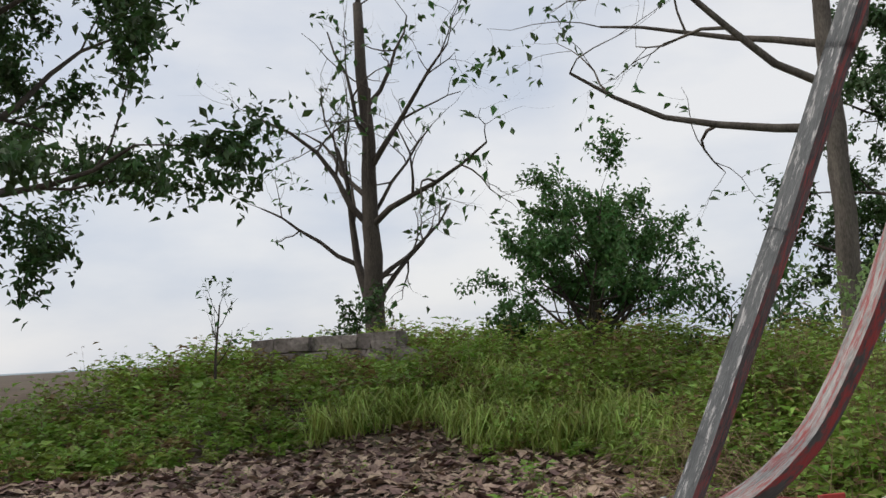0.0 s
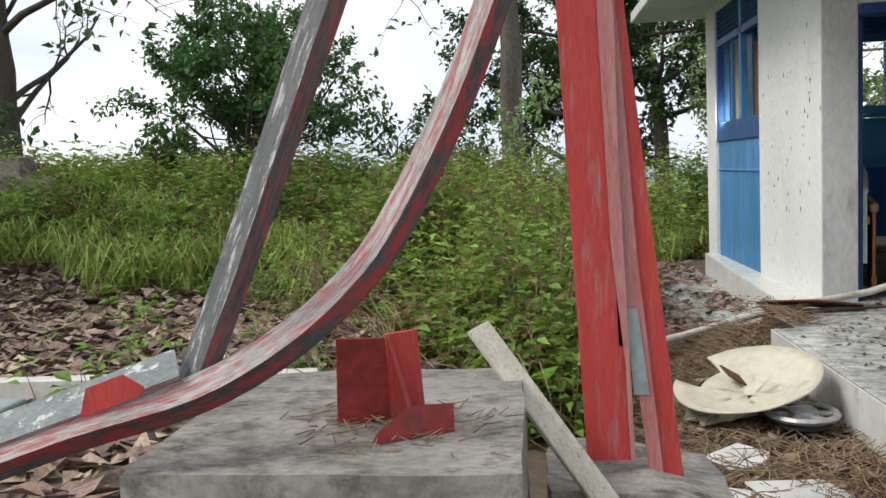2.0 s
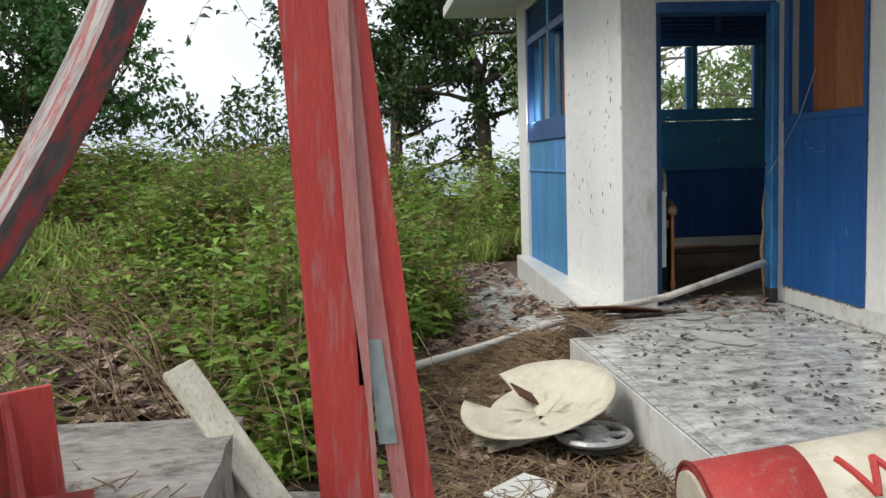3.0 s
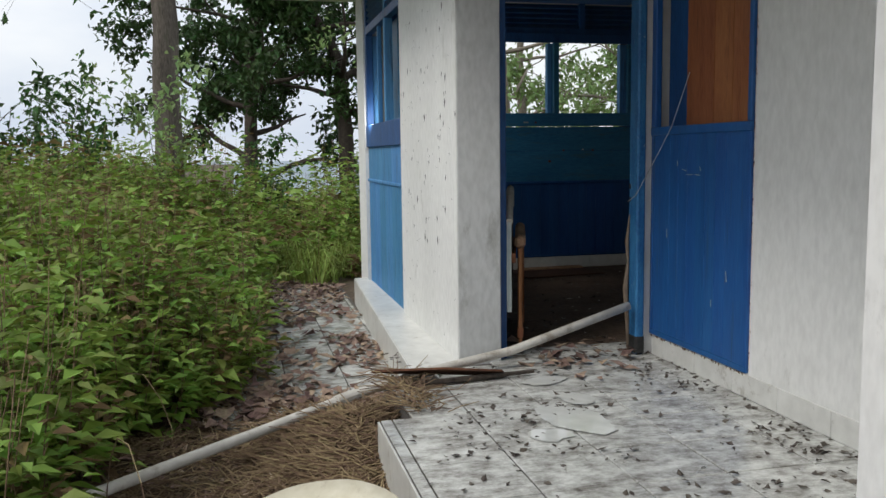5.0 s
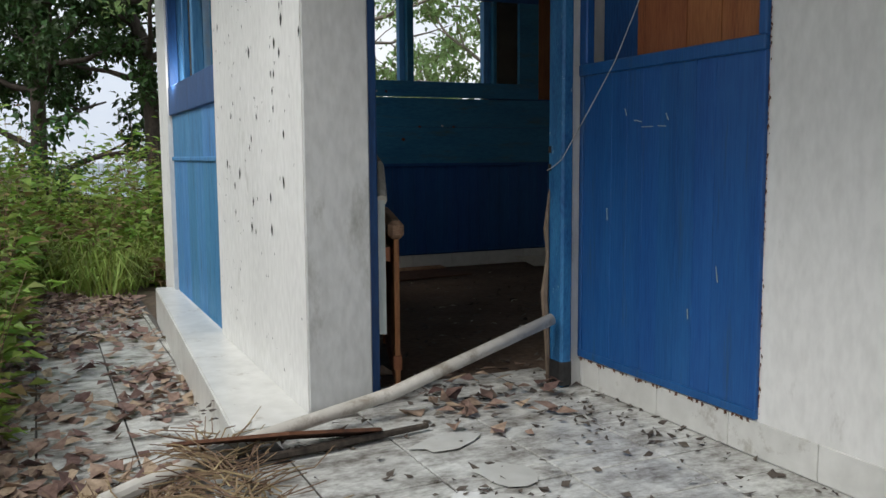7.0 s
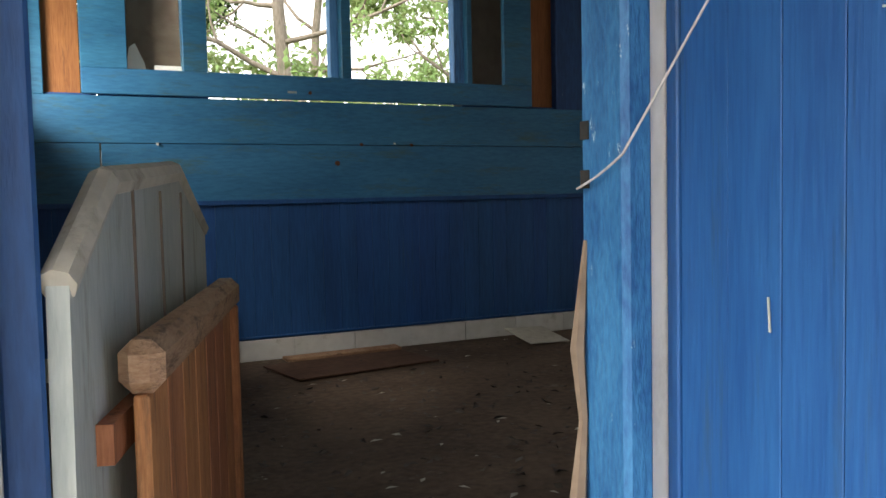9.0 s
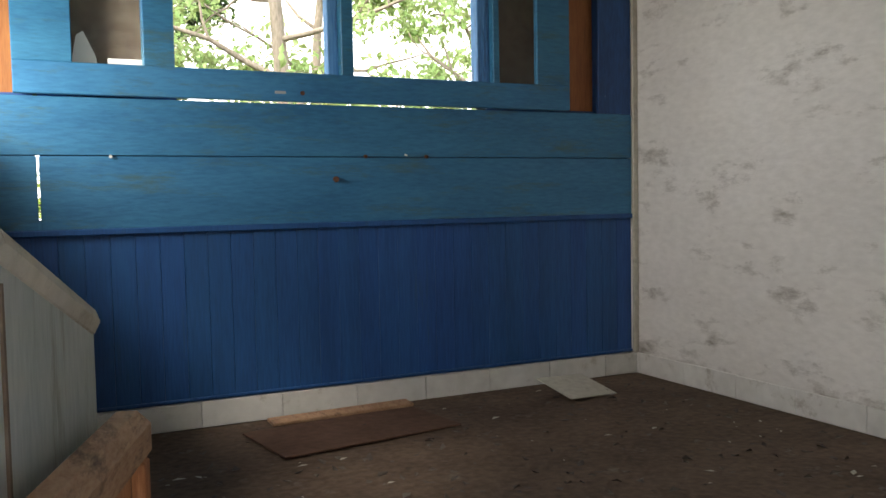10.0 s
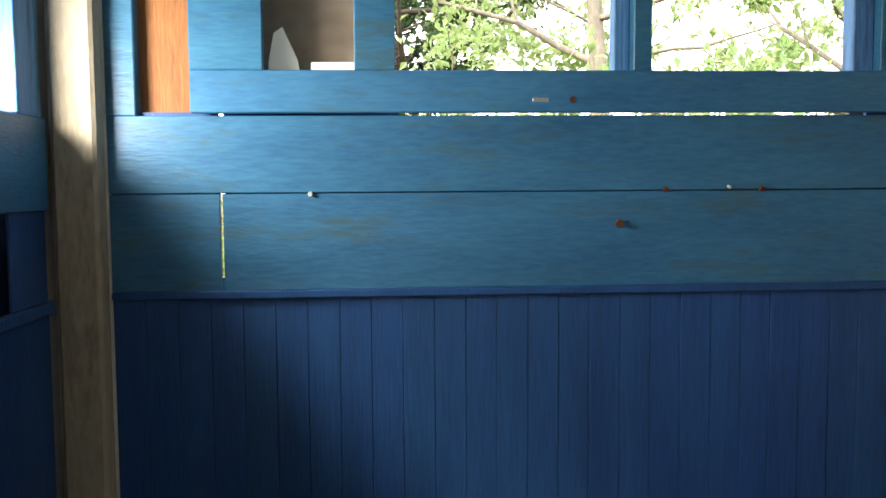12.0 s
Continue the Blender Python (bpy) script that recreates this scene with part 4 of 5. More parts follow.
def tree(label, base, trunk, r0, r1, limbs, leaf_mat, bark, per_tip, leaf, spread, wander=0.22, up=0.05, depth=2, split=1):
    """trunk: points above the base; limbs: (trunk fraction, direction, length, radius)."""
    x, y = base
    z = terrain(x, y) - 0.15
    tr = thing("tree", (0, 0, 0), label, "tree")
    tips = []
    pts = [Vector((x, y, z))] + [Vector((x, y, z)) + Vector(q) for q in trunk]
    m = len(pts) - 1
    fine = []
    for i in range(m):
        for k in range(4):
            fine.append(pts[i].lerp(pts[i + 1], k / 4))
    fine.append(pts[-1])
    N = len(fine) - 1
    fine = [p + Vector((rng.uniform(-1, 1), rng.uniform(-1, 1), 0)) * r0 * 0.12 * (0 < i < N) for i, p in enumerate(fine)]
    stem = tube([tuple(p) for p in fine], [r0 * (1.35 if i == 0 else 1) + (r1 - r0) * i / N for i in range(N + 1)], 12)
    part("trunk", stem, bark, tr, smooth=True)
    for frac, d, length, r in limbs:
        p = fine[min(N, int(frac * N))]
        wood = Sheet()
        grow(wood, tips, p, Vector(d).normalized(), length, r, depth, wander, up, split)
        wood.make("limb", bark, tr, True)
    crown = Sheet()
    for p, d in tips:
        for _ in range(int(per_tip) if per_tip >= 1 else (1 if rng.random() < per_tip else 0)):
            q = p + rand_dir() * rng.uniform(0, spread) * rng.random() ** 0.4
            s = leaf * rng.uniform(0.6, 1.3)
            crown.leaf(q, (rand_dir(-0.35)), rand_dir(1.2), s, s * 0.55)
    crown.make("crown", leaf_mat, tr)
    return tr


def ring(n, length, r, rise, start=0.35, end=1.0, jitter=0.3):
    out_ = []
    for i in range(n):
        a = i * 2.4 + rng.uniform(-jitter, jitter)
        f = start + (end - start) * i / max(1, n - 1)
        out_.append((f, (math.cos(a), math.sin(a), rise * rng.uniform(0.6, 1.4)), length * rng.uniform(0.75, 1.2) * (1.15 - 0.45 * f), r * (1.1 - 0.6 * f)))
    return out_


bare = [(0.16, (-0.62, 0.1, 1.0), 5.6, 0.16), (0.20, (-0.22, -0.2, 1.0), 6.0, 0.14), (0.22, (0.55, 0.1, 0.8), 3.0, 0.09), (0.42, (-0.7, -0.1, 0.8), 4.2, 0.10),
        (0.45, (0.7, -0.2, 0.75), 4.2, 0.10), (0.55, (-0.6, 0.3, 0.8), 3.8, 0.08), (0.60, (0.65, 0.1, 0.7), 4.0, 0.09), (0.72, (-0.5, -0.3, 0.9), 3.4, 0.07),
        (0.78, (0.6, 0.2, 0.9), 3.2, 0.07), (0.95, (-0.3, 0.1, 1.0), 3.0, 0.06), (1.0, (0.2, 0, 1.0), 3.2, 0.06), (0.33, (0.6, 0.3, 0.55), 3.2, 0.08)]
tree("nearly leafless tree with a dark forked trunk", (-13.9, 12.35), [(0.05, 0, 3), (0.0, 0, 6), (-0.2, 0.1, 10)], 0.30, 0.13, bare, LEAF_MID, BARK, 0.22, 0.27, 0.2, 0.30, 0.02, 3, 1)
tree("round dark green bushy tree on the bank", (-6.7, 7.3), [(0.05, 0, 0.6), (0.2, 0, 1.4), (0.25, 0.1, 2.2)], 0.12, 0.05, ring(26, 1.75, 0.045, 0.75, 0.10), LEAF_BUSH, BARK, 15, 0.10, 0.30, 0.17, 0.05, 2, 1)
tree("large broadleaf tree with dark hanging foliage", (-14.2, 0.2), [(0.2, 0, 2.5), (0.5, 0.1, 5), (0.6, 0.2, 9)], 0.26, 0.1,
     ring(17, 3.5, 0.09, 0.45, 0.55), LEAF_DARK, BARK, 34, 0.15, 0.62, 0.25, 0.0, 2, 1)
tree("tall pale-barked tree with long sparse branches", (-2.6, 13.9), [(0.05, 0, 4), (0.0, 0.1, 8), (0.1, 0.1, 13)], 0.29, 0.16,
     [(0.50, (-1.0, -0.3, 0.28), 6.4, 0.12), (0.60, (-1.0, -0.2, 0.42), 6.8, 0.11), (0.72, (-1.0, 0.1, 0.3), 5.6, 0.10), (0.66, (0.8, 0.2, 0.6), 4, 0.1), (0.9, (-0.6, -0.5, 0.6), 5, 0.1)],
     LEAF_MID, BARK_MID, 0.45, 0.30, 0.25, 0.34, 0.0, 3, 1)
tree("dense dark broadleaf tree behind the weeds", (-0.9, 21.5), [(0.1, 0, 3), (0.3, 0, 6), (0.3, 0.2, 11)], 0.22, 0.1, ring(17, 3.1, 0.10, 0.30, 0.16), LEAF_DARK, BARK, 19, 0.21, 0.6, 0.25, 0.0, 2, 1)
tree("leaning broadleaf tree with open dark crown", (1.8, 20.0), [(-0.1, 0, 2.4), (-0.2, 0, 4.2), (-1.2, 0, 6.0), (-2.2, 0.2, 9)], 0.24, 0.1,
     ring(12, 3.8, 0.10, 0.25, 0.35) + [(0.45, (0.9, 0, 0.5), 3.6, 0.12)], LEAF_DARK, BARK, 15, 0.21, 0.6, 0.25, 0.0, 2, 1)
# three trees behind the building, their washed-out glare put into leaf and bark colour
tree("broadleaf tree outside the back window, coloured pale for glare", (3.6, 11.5), [(0.1, 0, 2), (0.0, 0.1, 4), (0.3, 0, 7)], 0.13, 0.06, ring(11, 2.6, 0.06, 0.35, 0.2), LEAF_PALE, BARK_PALE, 7, 0.12, 0.5, 0.3, 0.02, 2, 1)
tree("leafy tree beyond the building, coloured pale for glare", (8.0, 13.5), [(0.1, 0, 2), (0.0, 0.1, 4), (0.3, 0, 7.5)], 0.15, 0.06, ring(13, 3.0, 0.07, 0.30, 0.15), LEAF_PALE, BARK_PALE, 14, 0.16, 0.55, 0.3, 0.0, 2, 1)
tree("leafy tree beyond the building, coloured pale for glare", (6.0, 17.5), [(0.1, 0, 2), (0.0, 0.1, 4), (0.3, 0, 7.5)], 0.16, 0.06, ring(13, 3.2, 0.07, 0.30, 0.15), LEAF_PALE, BARK_PALE, 12, 0.17, 0.55, 0.3, 0.0, 2, 1)
for sx, sy, sh, lm in ((-4.7, 9.4, 1.5, LEAF_MID), (-3.5, 8.0, 1.2, LEAF_MID), (-2.3, 9.6, 1.9, LEAF_PALE), (-4.0, 11.2, 1.8, LEAF_MID), (-0.9, 10.8, 1.2, LEAF_MID), (-9.0, 9.0, 0.9, LEAF_MID), (-12.0, 8.2, 1.2, LEAF_DARK), (-8.2, 7.2, 0.8, LEAF_MID), (0.9, 9.6, 1.0, LEAF_MID)):
    tree("airy leafy shrub rising above the weeds", (sx, sy), [(0.05, 0, sh * 0.5), (0.1, 0, sh)], 0.03, 0.012, ring(9, sh * 0.75, 0.016, 1.1, 0.1), lm, BARK, 4, 0.13, 0.2, 0.25, 0.06, 1, 1)
tree("thin sapling with few leaves on the bank", (-12.3, 4.2), [(0.05, 0, 0.9), (0.15, 0, 1.7)], 0.03, 0.012, ring(6, 0.9, 0.014, 0.9, 0.4), LEAF_MID, BARK, 0.5, 0.12, 0.08, 0.25, 0.05, 1, 1)


# ---- low stone wall on the bank ----
def stone_wall():
    wall = thing("stone_wall", (-11.2, 6.55, 0), "low mossy wall of rough grey stones", "wall")
    base = terrain(-11, 6.5) - 0.1
    top = 1.66
    shapes = []
    for i in range(5):
        b = box(-0.5, 0.5, -0.5, 0.5, -0.5, 0.5)
        bmesh.ops.subdivide_edges(b, edges=list(b.edges), cuts=1, use_grid_fill=True)
        for v in b.verts:
            v.co *= 0.94 if abs(v.co.x) + abs(v.co.y) + abs(v.co.z) > 1.2 else 1.0
            v.co += Vector(noise.noise_vector(v.co * 2.3 + Vector((i * 9.1, 0, 0)))) * 0.09
        me = bpy.data.meshes.new("stone")
        b.to_mesh(me)
        b.free()
        me.materials.append(STONE)
        shapes.append(me)
    z = base
    rows = 3
    h = (top - base) / rows
    for j in range(rows):
        x = -2.0
        while x < (1.4 if j < 2 else 1.25):
            w_ = rng.uniform(0.22, 0.55)
            if j == 2 and rng.random() < 0.16:
                x += w_
                continue
            ob = new("stone", rng.choice(shapes))
            ob.parent = wall
            ob.matrix_local = Matrix.LocRotScale((x + w_ / 2, rng.uniform(-0.03, 0.03), z + h * (j + 0.5)), None, (w_ * 0.97, rng.uniform(0.38, 0.5), h * rng.uniform(0.86, 1.12)))
            x += w_ * 0.97


stone_wall()


# ---- weeds, grass and litter ----
def weed_edge(x):
    """The line behind which the weeds stand."""
    if x > -1.15:
        return 6.6 + 0.5 * math.sin(x * 3)
    if x > -3.0:
        return -1.9 + 1.9 * step(-2.2, -3.0, x)
    if x > -5.0:
        return 1.5 * step(-3.0, -5.0, x)
    if x > -9.0:
        return 1.5 + 1.0 * step(-5, -8, x) - 1.0 * step(-8, -9, x)
    return 1.5 - 3.2 * step(-9, -11.5, x)


def weed(sheet, stems, x, y, h, leaf, n):
    z = terrain(x, y)
    top = Vector((x + rng.gauss(0, 0.16) * h, y + rng.gauss(0, 0.16) * h, z + h))
    foot = Vector((x, y, z - 0.02))
    stems.stick(foot, top, 0.004, 0.002, 3)
    for i in range(n):
        t = 0.18 + 0.82 * (i + rng.random()) / n
        p = foot.lerp(top, t)
        a = rng.uniform(0, 2 * math.pi)
        d = Vector((math.cos(a), math.sin(a), rng.uniform(-0.35, 0.5))).normalized()
        p = p + d * rng.uniform(0, 0.30) * h
        s = leaf * rng.uniform(0.55, 1.25) * (1.15 - 0.4 * t)
        sheet.leaf(p, d, (Vector((0, 0, 1)) + rand_dir() * 0.5), s, s * rng.uniform(0.42, 0.62))


def undergrowth():
    green, bright, stems, grass, dry = Sheet(), Sheet(), Sheet(), Sheet(), Sheet()
    count = 0
    while count < 6800:
        u = rng.random()
        if u < 0.42:
            x, y = rng.uniform(-3.9, -1.25 + 0.35 * noise.noise((count * 0.013, 1, 1))), rng.uniform(-1.9, 7.5)
        elif u < 0.56:
            x, y = rng.uniform(-4, 4.5), rng.uniform(6.4, 13)
        else:
            x, y = rng.uniform(-15, -2.6), rng.uniform(-0.6, 12)
        e = weed_edge(x) + 0.9 * noise.noise((x * 0.9, y * 0.4, 9)) + rng.gauss(0, 0.25)
        if y < e or (-1.15 < x and y < 6.6) or x > -1.15 - 0.95 * step(2.2, -0.3, y) and y < 6.6:
            continue
        inside = min(1.0, (y - e) / 1.6)
        if -3.9 < x < -1.4 and y < 7:
            inside = min(inside + 0.15, max(0.12, (-1.10 - x) / 0.9))
        h = (0.22 + 0.80 * inside) * rng.uniform(0.4, 1.3) * (0.8 + 0.6 * noise.noise((x * 0.8, y * 0.8, 3)))
        if x < -4:
            h *= 0.8
        if y > 6.6 and x > -4:
            h *= 1.35
        if -13.5 < x < -8.6 and y < 6.8:
            h *= 0.55
        far = max(0.0, math.hypot(x + 1.5, y + 3) - 6)
        kind_ = rng.random() + 0.25 * noise.noise((x * 1.3, y * 1.3, 7))
        weed(bright if kind_ < 0.24 else dry if kind_ > 0.83 else green, stems, x, y, h, 0.105 + 0.008 * far + (0.06 if rng.random() < 0.15 else 0), 30 if far < 4 else 22)
        count += 1
    for _ in range(60):
        y = rng.uniform(-1.4, 2.4)
        x = rng.uniform(-2.9, -1.35 - 0.75 * step(2.2, -0.3, y))
        weed(bright, stems, x, y, rng.uniform(0.45, 0.85), 0.17, 9)
    for x, y in ((-4.6, -3.15), (-4.4, -2.4), (-5.9, -3.3), (-3.7, -1.4), (-4.9, -1.1), (-5.3, 0.3), (-3.9, -0.4)):
        for _ in range(5):
            weed(bright, stems, x + rng.gauss(0, 0.14), y + rng.gauss(0, 0.1), rng.uniform(0.14, 0.36), 0.12, 9)
    for _ in range(420):
        x, y = rng.uniform(-13, -3.2), rng.uniform(-1.5, 5.5)
        if y < weed_edge(x) - 2.6 + rng.uniform(-1.5, 1.5):
            continue
        weed(green, stems, x, y, rng.uniform(0.07, 0.2), 0.06, 8)
    n = 0
    while n < 620:
        x, y = (rng.uniform(-12, -3.2), rng.uniform(1, 9)) if rng.random() < 0.68 else (rng.uniform(-3.4, 3.5), rng.uniform(5.8, 11.5))
        e = weed_edge(x) + rng.gauss(0, 0.15)
        if y < e or y > e + 1.9 or (-13.5 < x < -8.8 and y < 6.8) or rng.random() < 0.45 + 0.9 * noise.noise((x * 0.7, y * 0.7, 4)):
            continue
        n += 1
        z = terrain(x, y)
        hgt = rng.uniform(0.25, 0.75)
        for _ in range(16):
            a = rng.uniform(0, 2 * math.pi)
            grass.blade(Vector((x + rng.gauss(0, 0.07), y + rng.gauss(0, 0.07), z)), Vector((math.cos(a), math.sin(a), 0)), hgt * rng.uniform(0.6, 1.2), 0.02, rng.uniform(0.35, 1.2))
    tagged(green.make("weeds", WEED), "dense knee-high green weeds", "weeds", kind="stuff")
    tagged(dry.make("dry_weeds", WEED_DRY), "browned withered weeds among the green", "weeds", kind="stuff")
    tagged(bright.make("broadleaf_weeds", WEED_BRIGHT), "bright broad-leaved weeds among the undergrowth", "weeds", kind="stuff")
    tagged(stems.make("weed_stems", HAY), "thin dry weed stems", "weeds", kind="stuff")
    tagged(grass.make("tall_grass", GRASS), "arching tufts of tall green grass", "grass", kind="stuff")


undergrowth()


def litter():
    dead, hay, chips, scraps = Sheet(), Sheet(), Sheet(), Sheet()

    def fallen(x, y, z, s, sheet=dead):
        a = rng.uniform(0, 2 * math.pi)
        d = Vector((math.cos(a), math.sin(a), rng.uniform(-0.12, 0.35))).normalized()
        sheet.leaf(Vector((x, y, z + rng.uniform(0.005, 0.03 if sheet is dead else 0.007))), d, Vector((rng.gauss(0, 0.35), rng.gauss(0, 0.35), 1)), s, s * rng.uniform(0.45, 0.75), rng.uniform(-0.3, 0.35))

    n = 0
    while n < 9500:
        x, y = rng.uniform(-11.5, -2.6), rng.uniform(-4.5, 5.6)
        if y > weed_edge(x) + 0.5 or (-3.35 < x < -2.3 and -4.3 < y < -3.15):
            continue
        fallen(x, y, terrain(x, y), rng.uniform(0.09, 0.21))
        n += 1
    for _ in range(5200):
        x, y = rng.uniform(-1.6, -0.2), rng.uniform(0.7, 7.2)
        if rng.random() < 0.55 * step(-0.7, -1.3, x) + 0.06 + 0.5 * step(3.8, 5.6, y) + 0.6 * step(1.5, 0.8, y) + 0.5 * step(0.05, 0.35, noise.noise((x * 1.6, y * 1.6, 2))):
            fallen(x, y, -0.24, rng.uniform(0.05, 0.14))
    k = 0
    while k < 900:
        x, y = rng.uniform(-0.6, 1.25), rng.uniform(-2.2, 1.4)
        if rng.random() < 0.12 + 0.55 * step(0.0, 0.4, noise.noise((x * 2.2, y * 2.2, 6))) + 0.35 * step(0.7, 1.25, x):
            fallen(x, y, -0.002, rng.uniform(0.012, 0.055), scraps)
            k += 1
    for _ in range(60):
        fallen(rng.gauss(0.75, 0.22), rng.gauss(0.78, 0.25), 0.002, rng.uniform(0.04, 0.13))
    for _ in range(900):
        x, y = rng.uniform(-2.2, -0.7), rng.uniform(-3.6, 0.9)
        fallen(x, y, terrain(x, y), rng.uniform(0.04, 0.12))
    for _ in range(12500):
        if rng.random() < 0.5:
            x, y = rng.gauss(-0.78, 0.22), rng.gauss(0.15, 0.34)
        else:
            x, y = rng.uniform(-2.1, -0.7), rng.uniform(-3.6, 0.8)
        if x > -0.66 and y < -0.12 or x > -0.34 and y > 0.7 or x > -0.02:
            continue
        if x > -0.5 and -0.1 < y and (x > -0.3 or rng.random() < 0.6):
            continue
        pile = 0.21 * math.exp(-((x + 0.72) ** 2 + (y - 0.2) ** 2) / 0.14)
        base = 0.0 if x > -0.5 and -0.1 < y < 0.76 else terrain(x, y)
        z = base + rng.uniform(0, 0.03) + pile * (0.35 if base == 0.0 else 1.0) * rng.random() ** 0.5
        a = rng.uniform(0, math.pi)
        L = rng.uniform(0.08, 0.3)
        p = Vector((x, y, z))
        e = p + Vector((math.cos(a), math.sin(a), rng.uniform(-0.15, 0.25))) * L
        mid = p.lerp(e, 0.5) + rand_dir() * L * 0.15
        hay.stick(p, mid, 0.0034, 0.003, 3)
        hay.stick(mid, e, 0.003, 0.002, 3)
    for _ in range(150):
        x, y = rng.uniform(0.4, 3.9), rng.uniform(1.2, 4.85)
        a = rng.uniform(0, 6.28)
        s = rng.uniform(0.012, 0.06)
        s *= rng.random() + 0.4
        chips.leaf(Vector((x, y, 0.004)), Vector((math.cos(a), math.sin(a), 0.05)), Vector((0, 0, 1)), s, s * 0.4, 0.1)
    for _ in range(900):
        fallen(rng.uniform(0.4, 3.9), rng.uniform(1.2, 4.85), -0.007, rng.uniform(0.015, 0.06), scraps)
    tagged(dead.make("fallen_leaves", DEAD), "brown curled fallen leaves covering the ground", "leaves", kind="stuff")
    for _ in range(70):
        fallen(rng.gauss(-2.72, 0.2), rng.gauss(-3.88, 0.16), 0.5, rng.uniform(0.02, 0.06))
    for _ in range(40):
        fallen(rng.uniform(-3.28, -2.4), rng.uniform(-4.2, -3.26), 0.5, rng.uniform(0.02, 0.08))
    for _ in range(160):
        x, y = rng.gauss(-2.70, 0.14), rng.gauss(-3.9, 0.10)
        a = rng.uniform(0, 6.28)
        hay.stick(Vector((x, y, 0.508)), Vector((x + 0.06 * math.cos(a), y + 0.06 * math.sin(a), 0.508 + rng.uniform(0, 0.02))), 0.0025, 0.0015, 3)
    tagged(scraps.make("mud_scraps", MUD), "dark muddy leaf scraps on the floors", "litter", kind="stuff")
    tagged(hay.make("dry_grass_litter", HAY), "matted dry grass and twigs", "litter", kind="stuff")
    tagged(chips.make("paint_chips", PALE_TRIM), "pale paint and paper chips on the dirty floor", "litter", kind="stuff")


litter()


# ---- arching dry stalks over the weeds ----
stalks = Sheet()
for _ in range(240):
    x, y = rng.uniform(-3.9, -1.9), rng.uniform(-2.3, 2.2)
    p = Vector((x, y, terrain(x, y)))
    a = rng.uniform(1.8, 5.2)
    d = Vector((math.cos(a) * 0.8, math.sin(a) * 0.5, 1.1))
    for i in range(6):
        q = p + d.normalized() * 0.2
        stalks.stick(p, q, 0.004 - 0.0004 * i, 0.0036 - 0.0004 * i, 4)
        d.z -= 0.34
        p = q
tagged(stalks.make("dry_stalks", HAY), "long arching dry stalks in the weeds", "stalks", kind="stuff")


# ---- mould specks on the pier wall ----
specks = Sheet()
for _ in range(46):
    y, z = rng.choice((1.15, 1.3, 1.75, 2.25)) + rng.gauss(0, 0.10), rng.uniform(0.7, 2.3)
    s = rng.uniform(0.008, 0.03)
    specks.leaf(Vector((-0.003, y, z)), Vector((0, rng.uniform(-0.15, 0.15), -1)).normalized(), Vector((1, 0, 0)), s * 2.2, s, 0.02)


for _ in range(110):
    s = rng.uniform(0.004, 0.012)
    specks.leaf(Vector((-0.003, rng.uniform(0.95, 2.65), rng.uniform(0.1, 2.6))), Vector((0, rng.uniform(-0.3, 0.3), -1)).normalized(), Vector((1, 0, 0)), s * 2, s, 0.02)
tagged(specks.make("mould_specks", BLACK), "black mould specks on white plaster", "stain", kind="stuff")

# ---- flaking edge of the porch panel ----
flakes = Sheet()
for _ in range(260):
    s = rng.uniform(0.004, 0.013)
    flakes.leaf(Vector((1.2775, -0.252 + rng.gauss(0, 0.004), rng.uniform(0.14, 2.5))), Vector((0, rng.uniform(-0.5, 0.5), -1)).normalized(), Vector((1, 0, 0)), s * 1.6, s * 0.7, 0.02)
for _ in range(50):
    s = rng.uniform(0.006, 0.018)
    flakes.leaf(Vector((1.2665, rng.uniform(-0.25, 0.83), 0.13)), Vector((0, rng.uniform(-1, 1), -0.8)).normalized(), Vector((1, 0, 0)), s * 1.4, s, 0.02)
tagged(flakes.make("paint_flakes", RUST), "dark flaking edge round the blue panel", "flakes", kind="stuff")


# ---- a puddle on the porch ----
def patch(sheet, x, y, z, a, b, turn):
    """An uneven flat film."""
    k0, n = len(sheet.v), 11
    seed_ = rng.uniform(0, 90)
    for k in range(n):
        t = 2 * math.pi * k / n
        q = 1 + 0.55 * noise.noise((math.cos(t) * 1.4, math.sin(t) * 1.4, seed_))
        u, v = a * q * math.cos(t), b * q * math.sin(t)
        sheet.v.append(Vector((x + u * math.cos(turn) - v * math.sin(turn), y + u * math.sin(turn) + v * math.cos(turn), z)))
    sheet.f.append(tuple(range(k0, k0 + n)))


wet = Sheet()
for x, y, a, b in ((0.27, -0.32, 0.14, 0.24), (0.40, -0.02, 0.10, 0.12), (0.06, -0.55, 0.10, 0.10), (0.38, 0.36, 0.16, 0.07)):
    patch(wet, x, y, 0.0052, a, b, 0.2)
tagged(wet.make("puddle", WATER_FILM), "shallow clear puddle on the porch tiles", "puddle", kind="stuff")


# ---- tiles ----
def tile_mesh(w_, d_, h_):
    b = box(-w_ / 2, w_ / 2, -d_ / 2, d_ / 2, -h_, 0, 0.0025)
    me = bpy.data.meshes.new("tile")
    b.to_mesh(me)
    b.free()
    return me


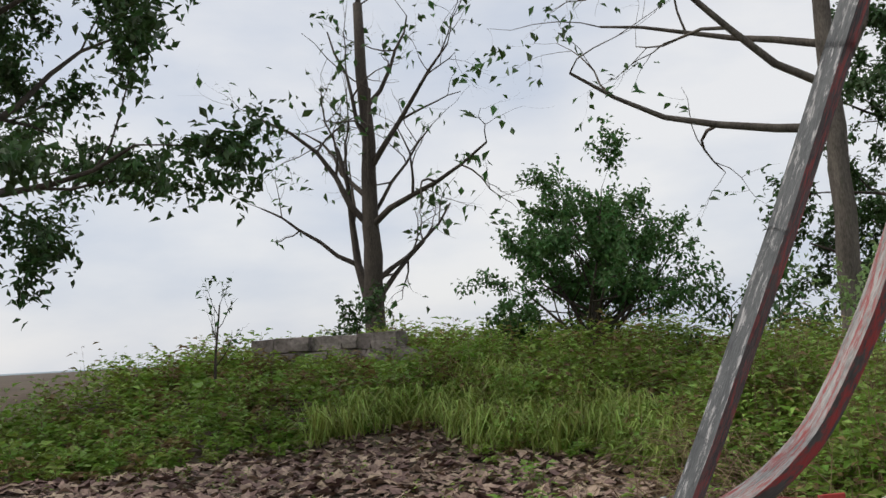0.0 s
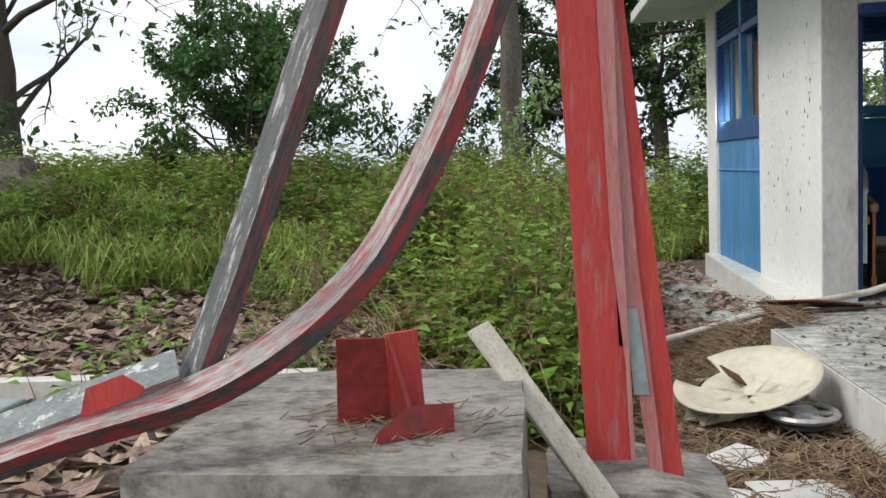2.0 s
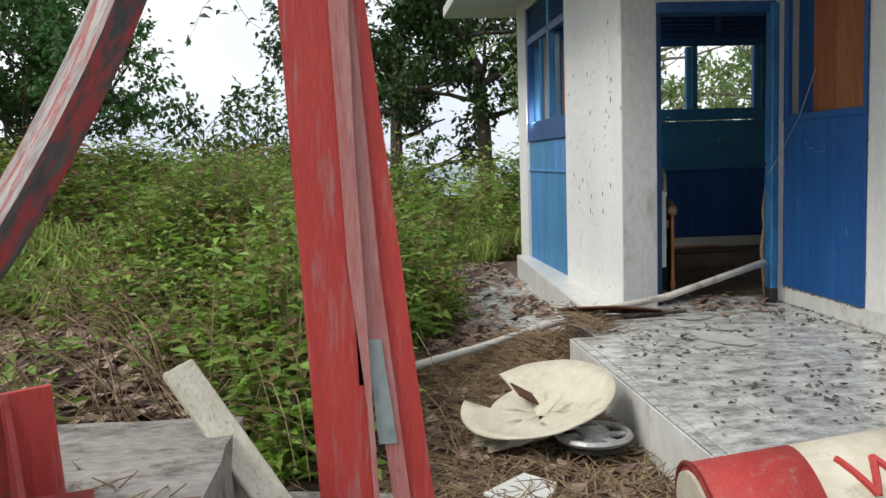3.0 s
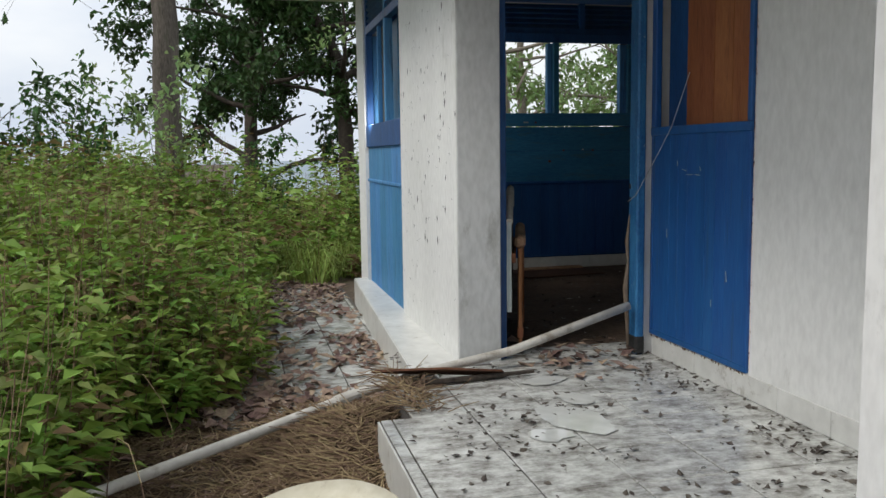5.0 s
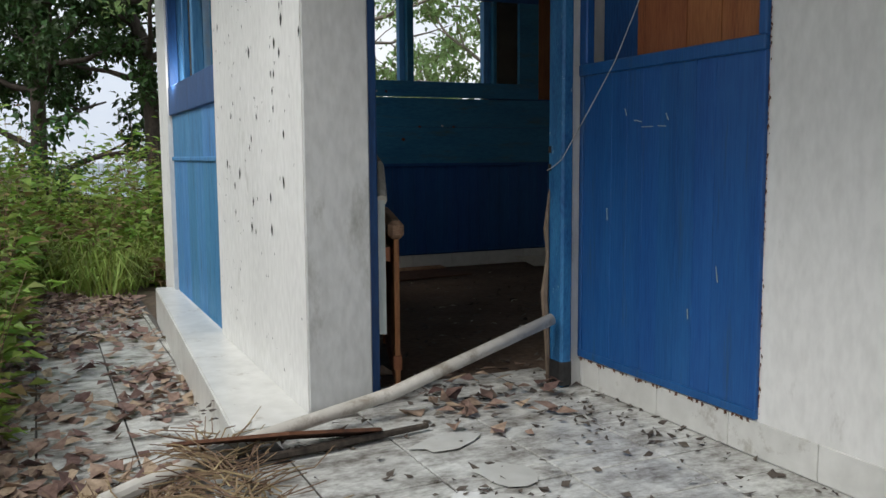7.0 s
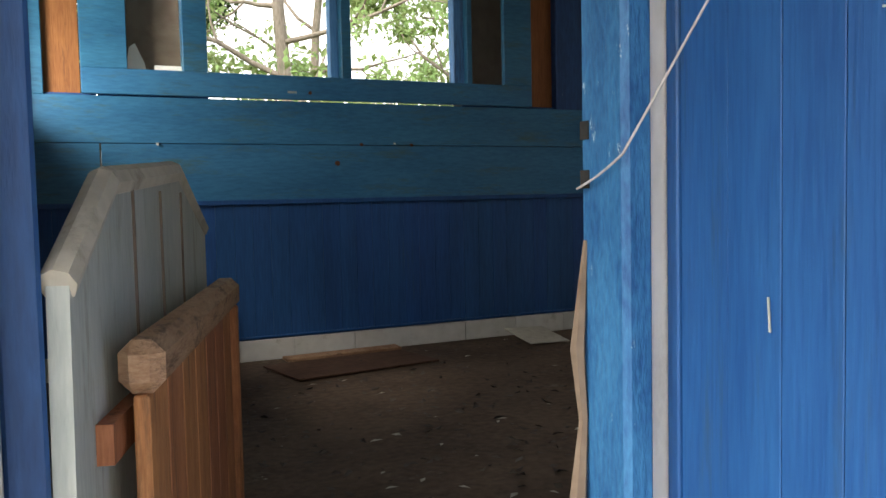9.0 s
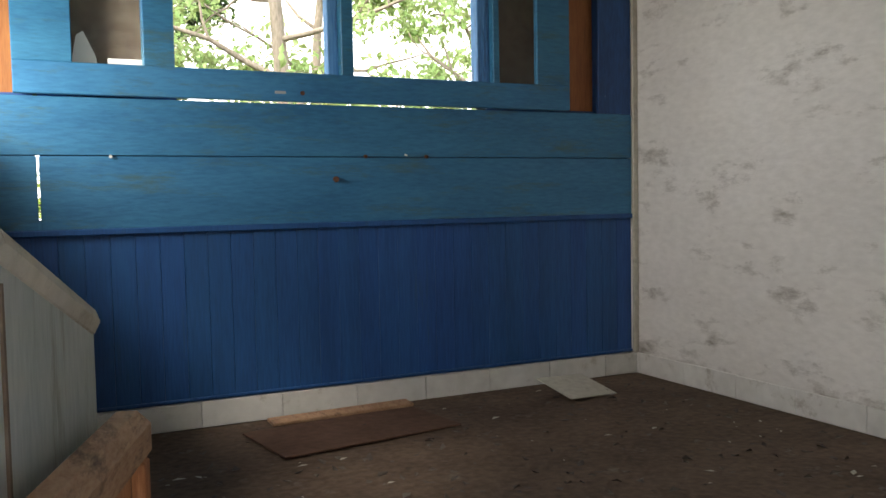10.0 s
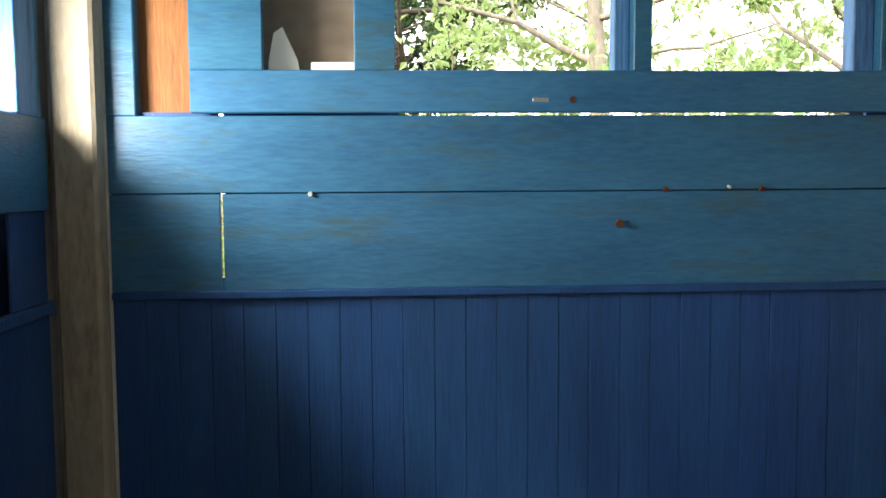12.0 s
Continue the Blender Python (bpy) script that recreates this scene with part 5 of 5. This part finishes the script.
def lay(parent, x0, x1, y0, y1, z, size, material, ox=0.0, oy=0.0, skip=None):
    """Square tiles with open joints, cut at the edges."""
    cache = {}
    i0, i1 = math.floor((x0 - ox) / size), math.ceil((x1 - ox) / size)
    j0, j1 = math.floor((y0 - oy) / size), math.ceil((y1 - oy) / size)
    for i in range(i0, i1):
        for j in range(j0, j1):
            a, b = max(x0, ox + i * size) + 0.0042, min(x1, ox + (i + 1) * size) - 0.0042
            c, d = max(y0, oy + j * size) + 0.0042, min(y1, oy + (j + 1) * size) - 0.0042
            if b - a < 0.02 or d - c < 0.02 or (skip and skip((a + b) / 2, (c + d) / 2)):
                continue
            key = (round(b - a, 3), round(d - c, 3))
            if key not in cache:
                cache[key] = tile_mesh(b - a, d - c, 0.010)
                cache[key].materials.append(material)
            t = new("tile", cache[key])
            t.parent = parent
            t.location = ((a + b) / 2, (c + d) / 2, z + rng.uniform(-0.0012, 0.0012))


lay(porch, -0.66, PORCH_X, -2.9, -0.1, -0.002, 0.4, TILE, 0.12 + 0.08, 0.03)
lay(porch, -0.50, PORCH_X, -0.1, WALL_Y + 0.3, -0.002, 0.4, TILE, 0.12 + 0.08, 0.03, lambda x, y: (y > 0.9 and (x < 0.3 or x > 1.18)) or (y > 0.5 and x < 0.0))
lay(walkway, -1.5, -0.18, 0.75, 7.25, -0.240, 0.4, TILE, -0.22, 0.1)
side = [(-2.9 + 0.4 * i, min(-0.1, -2.5 + 0.4 * i)) for i in range(7)]
for a, b in side:
    t = mesh_ob("tile", box(-0.672, -0.662, a + 0.002, b - 0.002, -0.30, -0.006, 0.002), TILE_WALL, porch)


def skirting(name, runs, h):
    sk = tagged(new(name), "white tile skirting along the wall foot", "skirting", kind="structure")
    for axis, at, a, b, off, out_dir in runs:
        x = off + math.floor((a - off) / 0.4) * 0.4
        while x < b:
            lo, hi = max(a, x) + 0.0015, min(b, x + 0.4) - 0.0015
            if hi - lo > 0.02:
                t0, t1 = sorted((at, at + out_dir * 0.010))
                bm_ = box(t0, t1, lo, hi, 0, h + rng.uniform(-0.002, 0.002), 0.002) if axis == "x" else box(lo, hi, t0, t1, 0, h + rng.uniform(-0.002, 0.002), 0.002)
                part("tile", bm_, TILE_WALL, sk)
            x += 0.4


skirting("baseboard", [("y", BACK_Y + 0.004, 0.34, RIGHT_X, 1.392, -1), ("x", RIGHT_X, 1.05, BACK_Y, 0.1, -1), ("x", PORCH_X, -2.33, 0.80, -0.117, -1)], 0.125)
